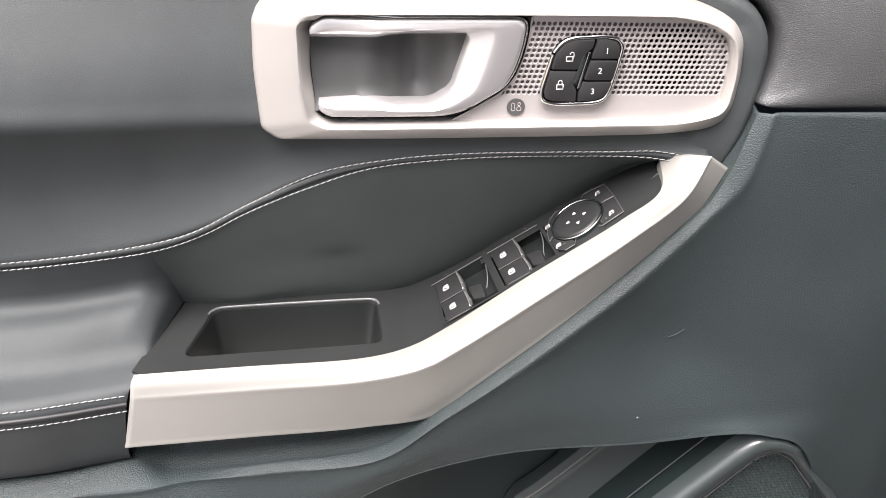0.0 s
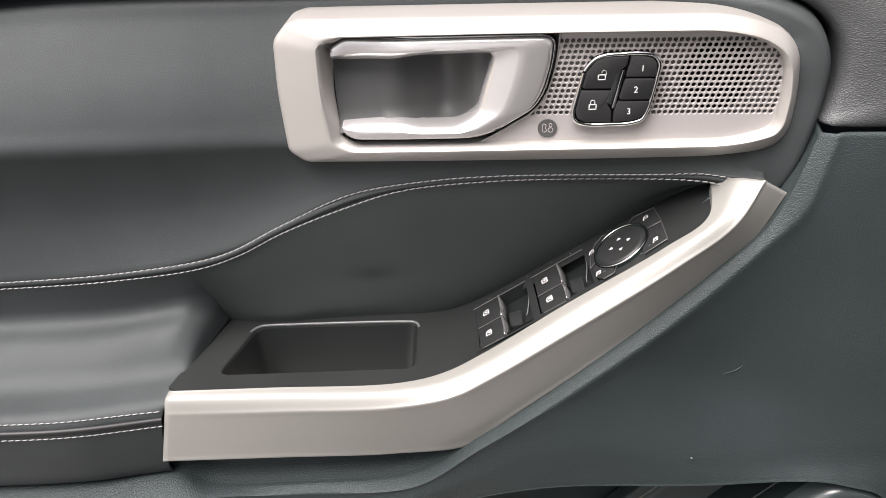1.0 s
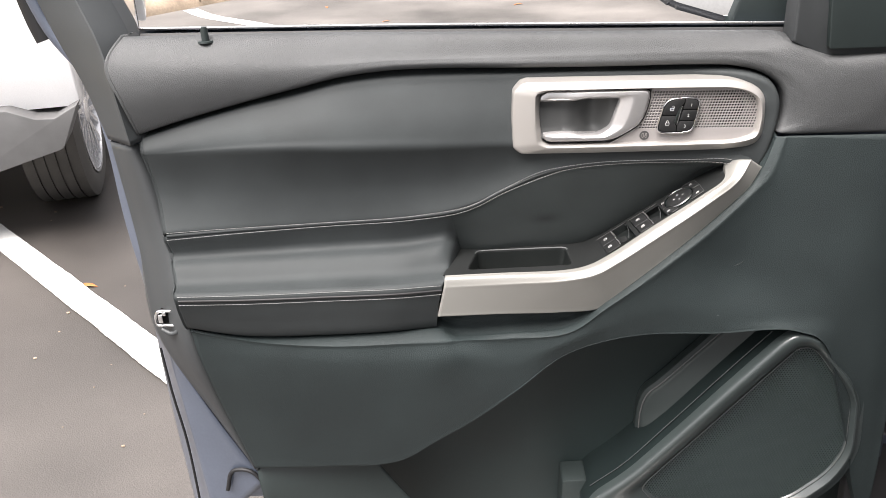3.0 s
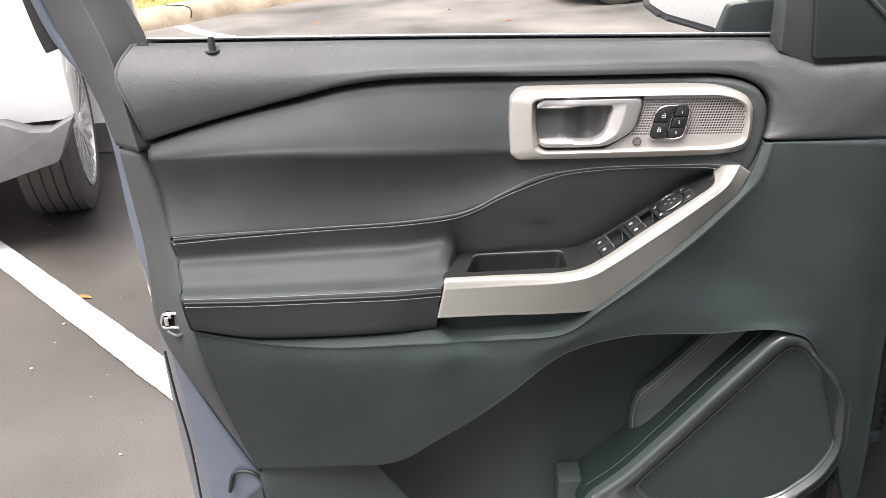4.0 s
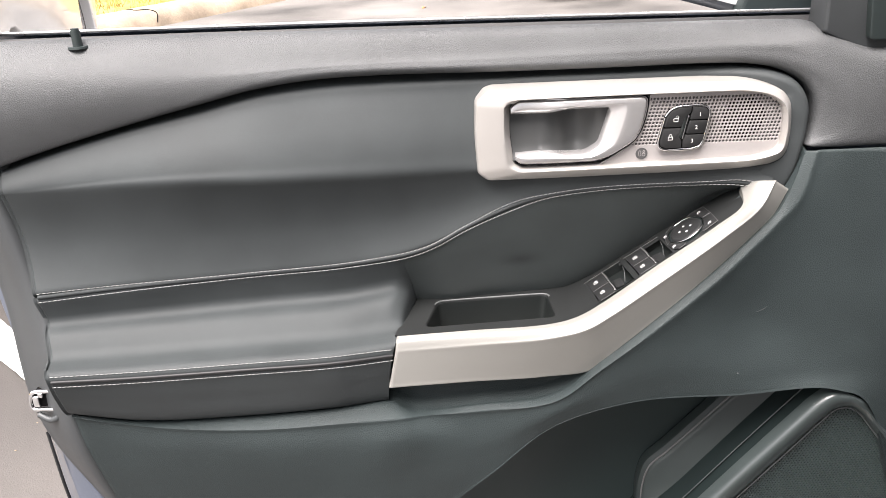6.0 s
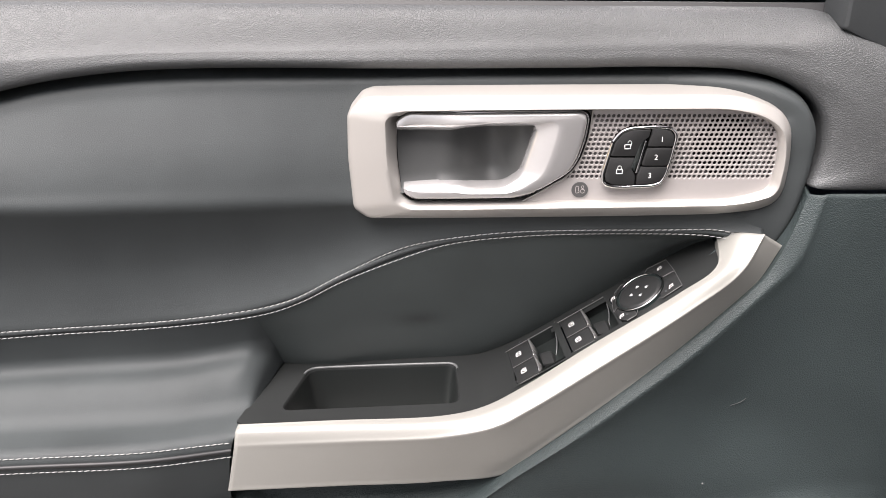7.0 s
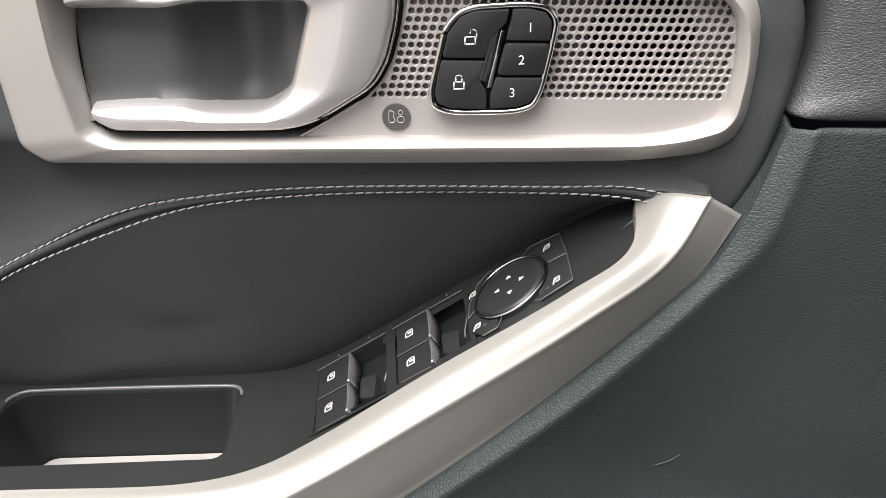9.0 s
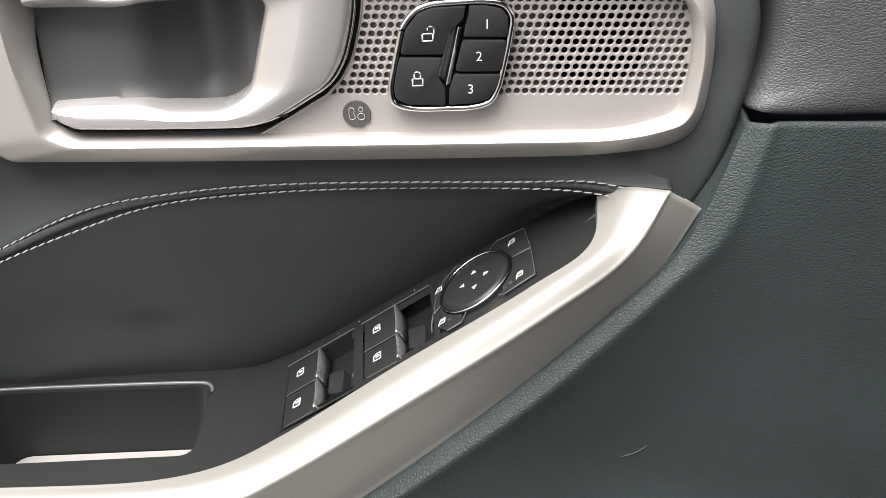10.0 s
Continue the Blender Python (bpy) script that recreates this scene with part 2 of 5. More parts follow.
def tube(points, radius, sides=8, n=60, closed=False, bm=None):
    """A round bar along a smooth line."""
    bm = bm or bmesh.new()
    line = curve(points, n, closed)
    ring = []
    for i, p in enumerate(line):
        a, b = line[max(i - 1, 0)], line[min(i + 1, len(line) - 1)]
        t = Vector(b - a).normalized()
        u = t.cross(Vector((0, 1, 0.01))).normalized()
        w = t.cross(u)
        ring.append([Vector(p) + radius * (math.cos(k) * u + math.sin(k) * w) for k in np.linspace(0, 2 * math.pi, sides, endpoint=False)])
    sheet(bm, ring, True)
    return bm


def box(bm, x0, x1, y0, y1, z0, z1, bevel=0.0, m=None):
    own = bmesh.new()
    bmesh.ops.create_cube(own, size=1, matrix=Matrix.LocRotScale(((x0 + x1) / 2, (y0 + y1) / 2, (z0 + z1) / 2), None, (x1 - x0, y1 - y0, z1 - z0)))
    if bevel:
        bmesh.ops.bevel(own, geom=list(own.edges), offset=bevel, segments=2, profile=0.5, affect="EDGES")
    if m is not None:
        own.transform(m)
    me = bpy.data.meshes.new("tmp")
    own.to_mesh(me)
    own.free()
    bm.from_mesh(me)
    bpy.data.meshes.remove(me)
    return bm


def rounded(points, r=0.2, n=5):
    """An outline with its corners rounded; r is the share of the shorter side, one for all corners or one for each."""
    out = []
    k = len(points)
    for i in range(k):
        a, b, c = (Vector(points[j % k]) for j in (i - 1, i, i + 1))
        d = min((a - b).length, (c - b).length) * min(r[i] if isinstance(r, (list, tuple)) else r, 0.49)
        p, q = b + (a - b).normalized() * d, b + (c - b).normalized() * d
        for s in np.linspace(0, 1, n):
            out.append(tuple((1 - s) ** 2 * p + 2 * s * (1 - s) * b + s * s * q))
    return out


def inside(x, z, poly):
    hit = False
    for (x0, z0), (x1, z1) in zip(poly, poly[1:] + poly[:1]):
        if (z0 > z) != (z1 > z) and x < (x1 - x0) * (z - z0) / (z1 - z0) + x0:
            hit = not hit
    return hit


# ---- the door: main forms ----
door = thing("car_door", "open car door with black leather panel and silver trim", "car door")
# the groove under the sill pad, from the latch side round the bezel's end and on to the hinge side
FOLD = [(-0.5700, 0.9970), (-0.5115, 1.0122), (-0.4380, 1.0282), (-0.3627, 1.0425), (-0.3013, 1.0535), (-0.2400, 1.0575), (-0.1708, 1.0570), (-0.0543, 1.0525), (0.0237, 1.0500), (0.1014, 1.0485), (0.1800, 1.0480), (0.2300, 1.0460), (0.2600, 1.0390), (0.2815, 1.0265), (0.2925, 1.0095), (0.2940, 0.9850), (0.2890, 0.9680), (0.2868, 0.9600), (0.2970, 0.9580), (0.3750, 0.9565), (0.4670, 0.9560)]
FOLD_Y = [-0.038, -0.030, -0.019, -0.007, 0.002, 0.013, 0.020, 0.026, 0.029, 0.030, 0.028, 0.022, 0.016, 0.010, 0.006, 0.005, 0.004, 0.002, 0.001, 0.001, 0.002]
AWAY = [(0.1, 1.0), (0.0, 1.0), (0.0, 1.0), (-0.1, 1.0), (-0.1, 1.0), (0.0, 1.0), (0.0, 1.0), (0.0, 1.0), (0.0, 1.0), (0.0, 1.0), (0.04, 1.0), (0.14, 1.0), (0.40, 0.92), (0.75, 0.66), (0.95, 0.30), (1.0, 0.06), (0.97, 0.12), (0.70, 0.26), (0.08, 0.20), (0.0, 0.18), (0.0, 0.18)]
PAD_FACE = [(-0.578, -0.0482, 1.0449), (-0.518, -0.0371, 1.0521), (-0.44, -0.0222, 1.0598), (-0.365, -0.0065, 1.0665), (-0.303, 0.0043, 1.0715), (-0.24, 0.0159, 1.0731), (-0.1708, 0.0235, 1.0721), (-0.0543, 0.0303, 1.0686), (0.0237, 0.0325, 1.0669), (0.1014, 0.0332, 1.0657), (0.18, 0.0309, 1.0652), (0.232, 0.0243, 1.0639), (0.268, 0.0178, 1.0599), (0.3, 0.0085, 1.043), (0.322, 0.004, 1.022), (0.335, 0.002, 1.002), (0.342, 0.0008, 0.99), (0.35, 0.0003, 0.983), (0.368, 0.0, 0.981), (0.41, 0.0, 0.985), (0.475, 0.004, 0.985)]
PAD_BROW = [(-0.592, -0.044, 1.09), (-0.525, -0.032, 1.0875), (-0.443, -0.0165, 1.085), (-0.365, 0.0001, 1.0825), (-0.303, 0.01, 1.08), (-0.24, 0.02, 1.0787), (-0.1708, 0.028, 1.0771), (-0.0543, 0.0355, 1.0749), (0.0237, 0.037, 1.074), (0.1014, 0.0375, 1.0732), (0.18, 0.035, 1.0728), (0.232, 0.0284, 1.0724), (0.268, 0.0222, 1.0719), (0.299, 0.018, 1.0725), (0.324, 0.0125, 1.062), (0.348, 0.0075, 1.0515), (0.368, 0.0055, 1.049), (0.382, 0.0045, 1.0485), (0.399, 0.004, 1.049), (0.43, 0.003, 1.0505), (0.48, -0.006, 1.051)]
PAD_GLASS = [(-0.5780, -0.0120, 1.1215), (-0.5300, 0.0005, 1.1190), (-0.4450, 0.0145, 1.1153), (-0.3650, 0.0275, 1.1118), (-0.3030, 0.0360, 1.1087), (-0.2400, 0.0430, 1.1056), (-0.1708, 0.0475, 1.1025), (-0.0530, 0.0520, 1.0980), (0.0237, 0.0525, 1.0956), (0.1014, 0.0530, 1.0932), (0.1800, 0.0520, 1.0910), (0.2320, 0.0500, 1.0896), (0.2680, 0.0480, 1.0886), (0.2950, 0.0450, 1.0860), (0.3230, 0.0410, 1.0760), (0.3500, 0.0365, 1.0640), (0.3690, 0.0352, 1.0618), (0.3830, 0.0350, 1.0620), (0.3990, 0.0350, 1.0625), (0.4300, 0.0350, 1.0635), (0.4800, 0.0350, 1.0640)]


def beside(out, back, n=21):
    """The groove's line, moved outwards by out (more on the long stretch before the bezel) and into the door by back."""
    far = [0.50] * 3 + [0.75] * 2 + [0.85] * 2 + [0.70] + [0.55] * 13 if out < 0 else [0.35] * 2 + [0.42, 0.52, 0.62] + [0.70] * 7 + [0.85] + [1.0] * 8
    return [(x + a * out * f, y + back, z + b * out * f) for (x, z), y, (a, b), f in list(zip(FOLD, FOLD_Y, AWAY, far))[:n]]


# leather insert, from the groove down to the seam
TAIL = [(0.2845, 0.0060, 0.9330), (0.2770, 0.0050, 0.9200)]
INS_EDGE = beside(-0.0095, 0.0095, 17) + TAIL
INS_BACK = beside(-0.0060, 0.0190, 17) + [(x + 0.004, y + 0.008, z) for x, y, z in TAIL]
INS_DEEP = beside(0.0020, 0.0400, 17) + [(x + 0.006, y + 0.03, z) for x, y, z in TAIL]
SEAM_TOP = [(-0.550, -0.060, 0.865), (-0.473, -0.040, 0.861), (-0.341, -0.020, 0.858), (-0.204, -0.005, 0.859), (-0.131, 0.004, 0.868), (-0.029, 0.012, 0.913), (0.072, 0.012, 0.925), (0.183, 0.010, 0.925), (0.222, 0.008, 0.925), (0.244, 0.002, 0.922)]
SEAM_LOW = [(-0.551, -0.060, 0.855), (-0.458, -0.038, 0.853), (-0.333, -0.018, 0.852), (-0.221, -0.006, 0.852), (-0.148, 0.004, 0.857)]
SEAM_B = [(-0.528, -0.120, 0.790), (-0.444, -0.108, 0.783), (-0.329, -0.097, 0.779), (-0.237, -0.088, 0.776), (-0.174, -0.070, 0.771)]
ARM_FACE = [(-0.528, -0.112, 0.763), (-0.450, -0.102, 0.750), (-0.333, -0.092, 0.745), (-0.239, -0.084, 0.743), (-0.180, -0.066, 0.740)]
ARM_BOT = [(-0.528, -0.095, 0.734), (-0.453, -0.088, 0.716), (-0.338, -0.080, 0.710), (-0.242, -0.072, 0.709), (-0.184, -0.056, 0.705)]
RIM_IN = [(-0.5300, -0.0900, 0.7300), (-0.4510, -0.0820, 0.7110), (-0.3390, -0.0750, 0.7050), (-0.2260, -0.0680, 0.7050), (-0.1800, -0.0580, 0.7030), (-0.1540, -0.0580, 0.6900), (-0.0790, -0.0560, 0.6910), (0.0070, -0.0480, 0.6950), (0.0590, -0.0490, 0.7340), (0.1160, -0.0440, 0.7770), (0.1950, -0.0300, 0.8380), (0.2300, -0.0220, 0.8670), (0.2580, -0.0140, 0.8920), (0.2750, -0.0070, 0.9210), (0.2890, 0.0030, 0.9560)]
RIM_OUT = [(-0.5280, -0.0960, 0.7330), (-0.4480, -0.0940, 0.7100), (-0.3380, -0.0920, 0.6970), (-0.2260, -0.0860, 0.6950), (-0.1700, -0.0800, 0.6930), (-0.1450, -0.0700, 0.6890), (-0.0760, -0.0630, 0.6860), (0.0060, -0.0610, 0.6920), (0.0580, -0.0580, 0.7280), (0.1140, -0.0540, 0.7690), (0.1940, -0.0400, 0.8280), (0.2280, -0.0310, 0.8560), (0.2560, -0.0230, 0.8810), (0.2840, -0.0150, 0.9080), (0.3000, -0.0050, 0.9575)]
LOW_A = [(-0.5250, -0.0900, 0.6910), (-0.4450, -0.0920, 0.6800), (-0.3400, -0.0920, 0.6720), (-0.2350, -0.0880, 0.6670), (-0.1710, -0.0840, 0.6670), (-0.1300, -0.0720, 0.6640), (-0.0746, -0.0628, 0.6531), (0.0067, -0.0590, 0.6784), (0.0747, -0.0527, 0.7085), (0.1528, -0.0459, 0.7324), (0.2400, -0.0220, 0.7770), (0.2746, -0.0169, 0.8044), (0.3020, -0.0130, 0.8330), (0.3260, -0.0070, 0.8960), (0.3350, -0.0030, 0.9568)]
LOW_B = [(-0.5090, -0.0750, 0.5900), (-0.4430, -0.0800, 0.5860), (-0.3510, -0.0800, 0.5820), (-0.2670, -0.0780, 0.5800), (-0.1990, -0.0740, 0.5880), (-0.1400, -0.0700, 0.6070), (-0.0731, -0.0604, 0.6183), (0.0074, -0.0548, 0.6639), (0.0914, -0.0481, 0.6900), (0.1928, -0.0395, 0.6957), (0.3330, -0.0220, 0.6960), (0.3920, -0.0190, 0.6940), (0.4400, -0.0170, 0.6800), (0.4400, -0.0120, 0.8100), (0.4250, -0.0050, 0.9565)]
LOW_C = [(-0.4820, -0.0500, 0.4540), (-0.4370, -0.0550, 0.4570), (-0.3650, -0.0580, 0.4600), (-0.2500, -0.0600, 0.4710), (-0.1950, -0.0600, 0.5050), (-0.1370, -0.0600, 0.5420), (-0.0720, -0.0580, 0.5920), (0.0080, -0.0510, 0.6530), (0.1040, -0.0440, 0.6755), (0.2230, -0.0360, 0.6715), (0.3440, -0.0310, 0.6680), (0.3930, -0.0270, 0.6320), (0.5000, -0.0080, 0.3000), (0.5060, -0.0060, 0.6600), (0.5070, -0.0030, 0.9562)]


def moved(rail, dx=0.0, dy=0.0, dz=0.0):
    return [(x + dx, y + dy, z + dz) for x, y, z in rail]


def blend(a, b, s, dy=0.0, dz=0.0):
    return [(p[0] + (q[0] - p[0]) * s, p[1] + (q[1] - p[1]) * s + dy, p[2] + (q[2] - p[2]) * s + dz) for p, q in zip(a, b)]


def crisp(rails, at, share=0.12):
    """Lays lines close to the ones at the given places, so that the surface bends sharply there."""
    out = []
    for i, r in enumerate(rails):
        if i in at and 0 < i < len(rails) - 1:
            out += [blend(r, rails[i - 1], share), r, blend(r, rails[i + 1], share)]
        else:
            out.append(r)
    return out


def turned_end(bm, v, last=False):
    """Turns one end of the surface back into the door."""
    k, side = (-1, -1) if last else (0, 1)
    rows = [[r[k].co + Vector((o[0] * side, o[1], o[2])) for o in ((0, 0, 0), (-0.0025, 0.0015, 0), (-0.004, 0.006, 0), (-0.004, 0.035, 0))] for r in v]
    sheet(bm, rows)
    bmesh.ops.remove_doubles(bm, verts=bm.verts, dist=0.00002)
    return bm


# pad along the window sill, rolled under into a deep groove
rails = [moved(PAD_GLASS, 0, 0.035, -0.012), moved(PAD_GLASS, 0, 0.012, 0.001), PAD_GLASS, PAD_BROW, PAD_FACE, beside(0.0115, 0.0020), beside(0.0082, 0.0034), beside(0.0054, 0.0062), beside(0.0034, 0.0105), beside(0.0028, 0.0180), beside(0.0025, 0.0500)]
bm, v = loft(rails, 260, 5)
turned_end(bm, v)
part("top_pad", face_out(bm), PADVINYL, door, "dark grey grained soft pad along the window sill", 0.003)

# leather insert above the seam; it runs back behind the handle bezel
SEAM_HIGH = [SEAM_TOP[0], SEAM_TOP[1], SEAM_TOP[2], SEAM_TOP[3], SEAM_TOP[4], (-0.083, 0.009, 0.890), SEAM_TOP[5], (0.027, 0.0125, 0.922), SEAM_TOP[6], SEAM_TOP[7], SEAM_TOP[8], SEAM_TOP[9]]


def at_x(line, xs, push=0.0):
    """Points of a line that runs along x, read at the given places."""
    p = np.array(line, float)
    return [(x, float(np.interp(x, p[:, 0], p[:, 1])) + push, float(np.interp(x, p[:, 0], p[:, 2]))) for x in xs]


XS = [-0.570, -0.5115, -0.438, -0.3627, -0.3013, -0.240, -0.1708, -0.110, -0.0543, -0.015, 0.0237, 0.060, 0.1014, 0.150, 0.200, 0.235, 0.258]
EDGE_LINE = at_x(INS_EDGE[:13], XS)
SEAM_FINE = [tuple(p) for p in curve(SEAM_HIGH, 200)]
SEAM_ROW = at_x(SEAM_FINE, [-0.550, -0.496] + XS[2:])
CREASE_Y = [-0.0440, -0.0430, -0.0410, -0.0385, -0.0330, -0.0220, -0.0095, 0.0005, 0.0058, 0.0065, 0.0070, 0.007, 0.007, 0.007, 0.007, 0.007, 0.006]
CREASE_Z = [0.9690, 0.9710, 0.9722, 0.9705, 0.9665, 0.9625, 0.9580, 0.9560, 0.9540, 0.9525, 0.9510, 0.9490, 0.9465, 0.9440, 0.9410, 0.9380, 0.9360]


def insert_line(share, proud):
    """A line on the insert: up to 1 between the groove and the crease, up to 2 between the crease and the seam."""
    out = []
    for k, x in enumerate(XS):
        c = Vector((x + (0.004 if k == 0 else 0.0), CREASE_Y[k], CREASE_Z[k]))
        p = Vector(EDGE_LINE[k]).lerp(c, share) if share <= 1 else c.lerp(Vector(SEAM_ROW[k]), share - 1)
        high = max(0.12, min(1.0, (c.z - SEAM_ROW[k][2]) / 0.09, (0.03 - x) / 0.20))
        out.append((p.x, p.y + proud * high, p.z))
    return out


SHAPE = [(0.10, -0.0004), (0.30, -0.0014), (0.55, -0.0022), (0.70, -0.0015), (0.84, 0.0002), (1.0, 0.0034), (1.12, 0.0070), (1.24, 0.0102), (1.40, 0.0128), (1.58, 0.0128), (1.78, 0.0084), (1.93, 0.0029)]
rails = [at_x(INS_DEEP[:13], XS), at_x(INS_BACK[:13], XS), EDGE_LINE] + [insert_line(a, b) for a, b in SHAPE] + [SEAM_ROW, moved(SEAM_ROW, 0, 0.001, -0.003), moved(SEAM_ROW, 0, 0.012, -0.006)]
bm, v = loft(rails, 200, 4)
turned_end(bm, v)
for vert in bm.verts:
    # hollow behind the handle bezel
    if -0.060 < vert.co.x < 0.262 and 0.952 < vert.co.z < 1.030 - 0.02 * max(0, (vert.co.x - 0.215) / 0.04):
        vert.co.y = max(vert.co.y, 0.05)
part("upper_insert", face_out(bm), LEATHER, door, "smooth black leather insert with a soft crease", 0.003)

# padded armrest: a slope with two soft ridges, its end drawn in beside the plate
PAD_STATION = [0, 1, 2, 3, 3.5, 3.82, 3.94, 4]
PAD_BLEND = [0, 0, 0, 0, 0.0, 0.07, 0.40, 1]


def pad_profile(u):
    """The pad's section: under the seam it falls back, turns out to a soft ridge, sags, and swells again before the lower seam."""
    at = [0, 0.08, 0.20, 0.25, 0.30, 0.35, 0.40, 0.47, 0.58, 0.66, 0.74, 0.86, 0.92, 0.965, 1]
    lean = [-6, -16, -10, 20, 58, 76, 66, 46, 38, 56, 84, 88, 60, 14, -8]
    t = np.linspace(0, 1, 401)
    a = np.radians(np.interp(t, at, lean))
    out, down = np.r_[0, np.cumsum(np.sin(a))[:-1]], np.r_[0, np.cumsum(np.cos(a))[:-1]]
    square = out[-1] ** 2 + down[-1] ** 2
    return float(np.interp(u, t, (out * out[-1] + down * down[-1]) / square)), float(np.interp(u, t, (out * down[-1] - down * out[-1]) / square))


def pad_line(u, lift=0.0):
    """A line along the pad: two soft ridges, drawn down at its end to the plate beside it."""
    end = [np.interp(u, [0, 0.10, 0.20, 0.29, 0.52, 0.80, 0.90, 1], c) for c in
           ((-0.148, -0.1475, -0.147, -0.1465, -0.1580, -0.1685, -0.1710, -0.174), (0.004, 0.018, 0.032, 0.038, -0.010, -0.058, -0.066, -0.070), (0.857, 0.838, 0.810, 0.788, 0.7855, 0.7855, 0.781, 0.771))]
    out = []
    for st, w in zip(PAD_STATION, PAD_BLEND):
        a, f = min(int(st), 3), st - min(int(st), 3)
        p, q = Vector(SEAM_LOW[a]).lerp(Vector(SEAM_LOW[a + 1]), f), Vector(SEAM_B[a]).lerp(Vector(SEAM_B[a + 1]), f)
        d = Vector((q.y - p.y, q.z - p.z))
        along, proud = pad_profile(u)
        e = d.normalized() * lift
        mine = Vector((p.x + (q.x - p.x) * along, p.y + d.x * along + d.y * proud + e.y, p.z + d.y * along - d.x * proud - e.x))
        out.append(tuple(mine.lerp(Vector(end) + Vector((0, 0, lift)), w)))
    return out


def stationed(rail):
    """The same stations on a line with five points."""
    return [tuple(Vector(rail[min(int(st), 3)]).lerp(Vector(rail[min(int(st), 3) + 1]), st - min(int(st), 3))) for st in PAD_STATION]


PAD_TOP, PAD_END = stationed(SEAM_LOW), stationed(ARM_BOT)
rails = [moved(PAD_TOP, 0, 0.012, 0.006), moved(PAD_TOP, 0, 0.001, 0.003)] + [pad_line(u) for u in np.linspace(0, 1, 34)] + [stationed(ARM_FACE), PAD_END, moved(PAD_END, 0, 0.04, 0)]
bm, v = loft(rails, 150, 3)
turned_end(bm, v)
part("armrest_pad", face_out(bm), LEATHER, door, "padded black leather armrest with two soft ridges", 0.003)

# concave wall between the seam and the armrest plate
WALL_TOP = [SEAM_LOW[3], SEAM_LOW[4], (-0.118, 0.008, 0.866), (-0.086, 0.010, 0.8820), (-0.038, 0.013, 0.9005), (0.004, 0.014, 0.9135), (0.065, 0.014, 0.9200), (0.163, 0.014, 0.9205), (0.215, 0.010, 0.9195), (0.236, 0.006, 0.917)]
WALL_UP = [(-0.2220, -0.0060, 0.8460), (-0.1460, 0.0080, 0.8490), (-0.1140, 0.0100, 0.8560), (-0.0800, 0.0140, 0.8660), (-0.0320, 0.0180, 0.8800), (0.0100, 0.0200, 0.8950), (0.0700, 0.0220, 0.9060), (0.1650, 0.0200, 0.9120), (0.2140, 0.0140, 0.9150), (0.2330, 0.0080, 0.9150)]
WALL_MID = [(-0.2220, 0.0000, 0.8320), (-0.1420, 0.0140, 0.8280), (-0.1080, 0.0160, 0.8300), (-0.0750, 0.0230, 0.8340), (-0.0280, 0.0290, 0.8430), (0.0150, 0.0330, 0.8520), (0.0750, 0.0360, 0.8680), (0.1650, 0.0330, 0.8950), (0.2120, 0.0260, 0.9090), (0.2300, 0.0180, 0.9120)]
WALL_LOW = [(-0.2150, 0.0400, 0.8060), (-0.1460, 0.0300, 0.7940), (-0.1050, 0.0290, 0.7910), (-0.0700, 0.0340, 0.7900), (-0.0250, 0.0380, 0.7900), (0.0150, 0.0400, 0.7920), (0.0700, 0.0420, 0.8120), (0.1600, 0.0400, 0.8670), (0.2120, 0.0350, 0.9010), (0.2280, 0.0270, 0.9100)]
WALL_UP, WALL_MID = ([(p[0], a[1] + (b[1] - a[1]) * (a[2] - p[2]) / max(0.004, a[2] - b[2]) * share, p[2]) for p, a, b in zip(line, WALL_TOP, WALL_LOW)] for line, share in ((WALL_UP, 0.75), (WALL_MID, 0.92)))
rails = [moved(WALL_TOP, 0, 0.012, 0.005), moved(WALL_TOP, 0, 0.001, 0.003), WALL_TOP, WALL_UP, WALL_MID, WALL_LOW, moved(WALL_LOW, 0, 0.01, -0.02)]
bm, _ = loft(rails, 120, 7)
part("console_insert", face_out(bm), STAINED, door, "smooth concave black leather insert", 0.003)

# flat rim with a crisp edge, and the lower panel below it
rails = [moved(RIM_IN, 0, 0.032, 0.045), moved(RIM_IN, 0, 0.020, 0.008), moved(RIM_IN, 0, 0.004, 0.000), RIM_IN, blend(RIM_IN, RIM_OUT, 0.9), RIM_OUT, LOW_A, LOW_B, LOW_C, moved(LOW_C[:12], 0, 0.012, -0.002) + moved(LOW_C[12:], 0.001, 0.004, 0), moved(LOW_C[:12], 0, 0.075, 0.004) + moved(LOW_C[12:], 0.001, 0.012, 0)]
along = shared_knots(rails)
bm, _ = loft(rails[:4] + [blend(RIM_IN, RIM_OUT, 0.80)], 200, 4, straight=True, knots=along)
face = [blend(RIM_IN, RIM_OUT, 0.80), blend(RIM_IN, RIM_OUT, 0.95, 0.0006), blend(RIM_OUT, LOW_A, 0.03, 0.0012), blend(RIM_OUT, LOW_A, 0.10, 0.0018)] + rails[6:]
loft(crisp(face, (6,), 0.1), 200, 5, bm=bm, knots=along)
bmesh.ops.remove_doubles(bm, verts=bm.verts, dist=0.00005)
lower = part("lower_panel", face_out(bm), GRAINED, door, "dark grey grained lower door panel", 0.003, 50)

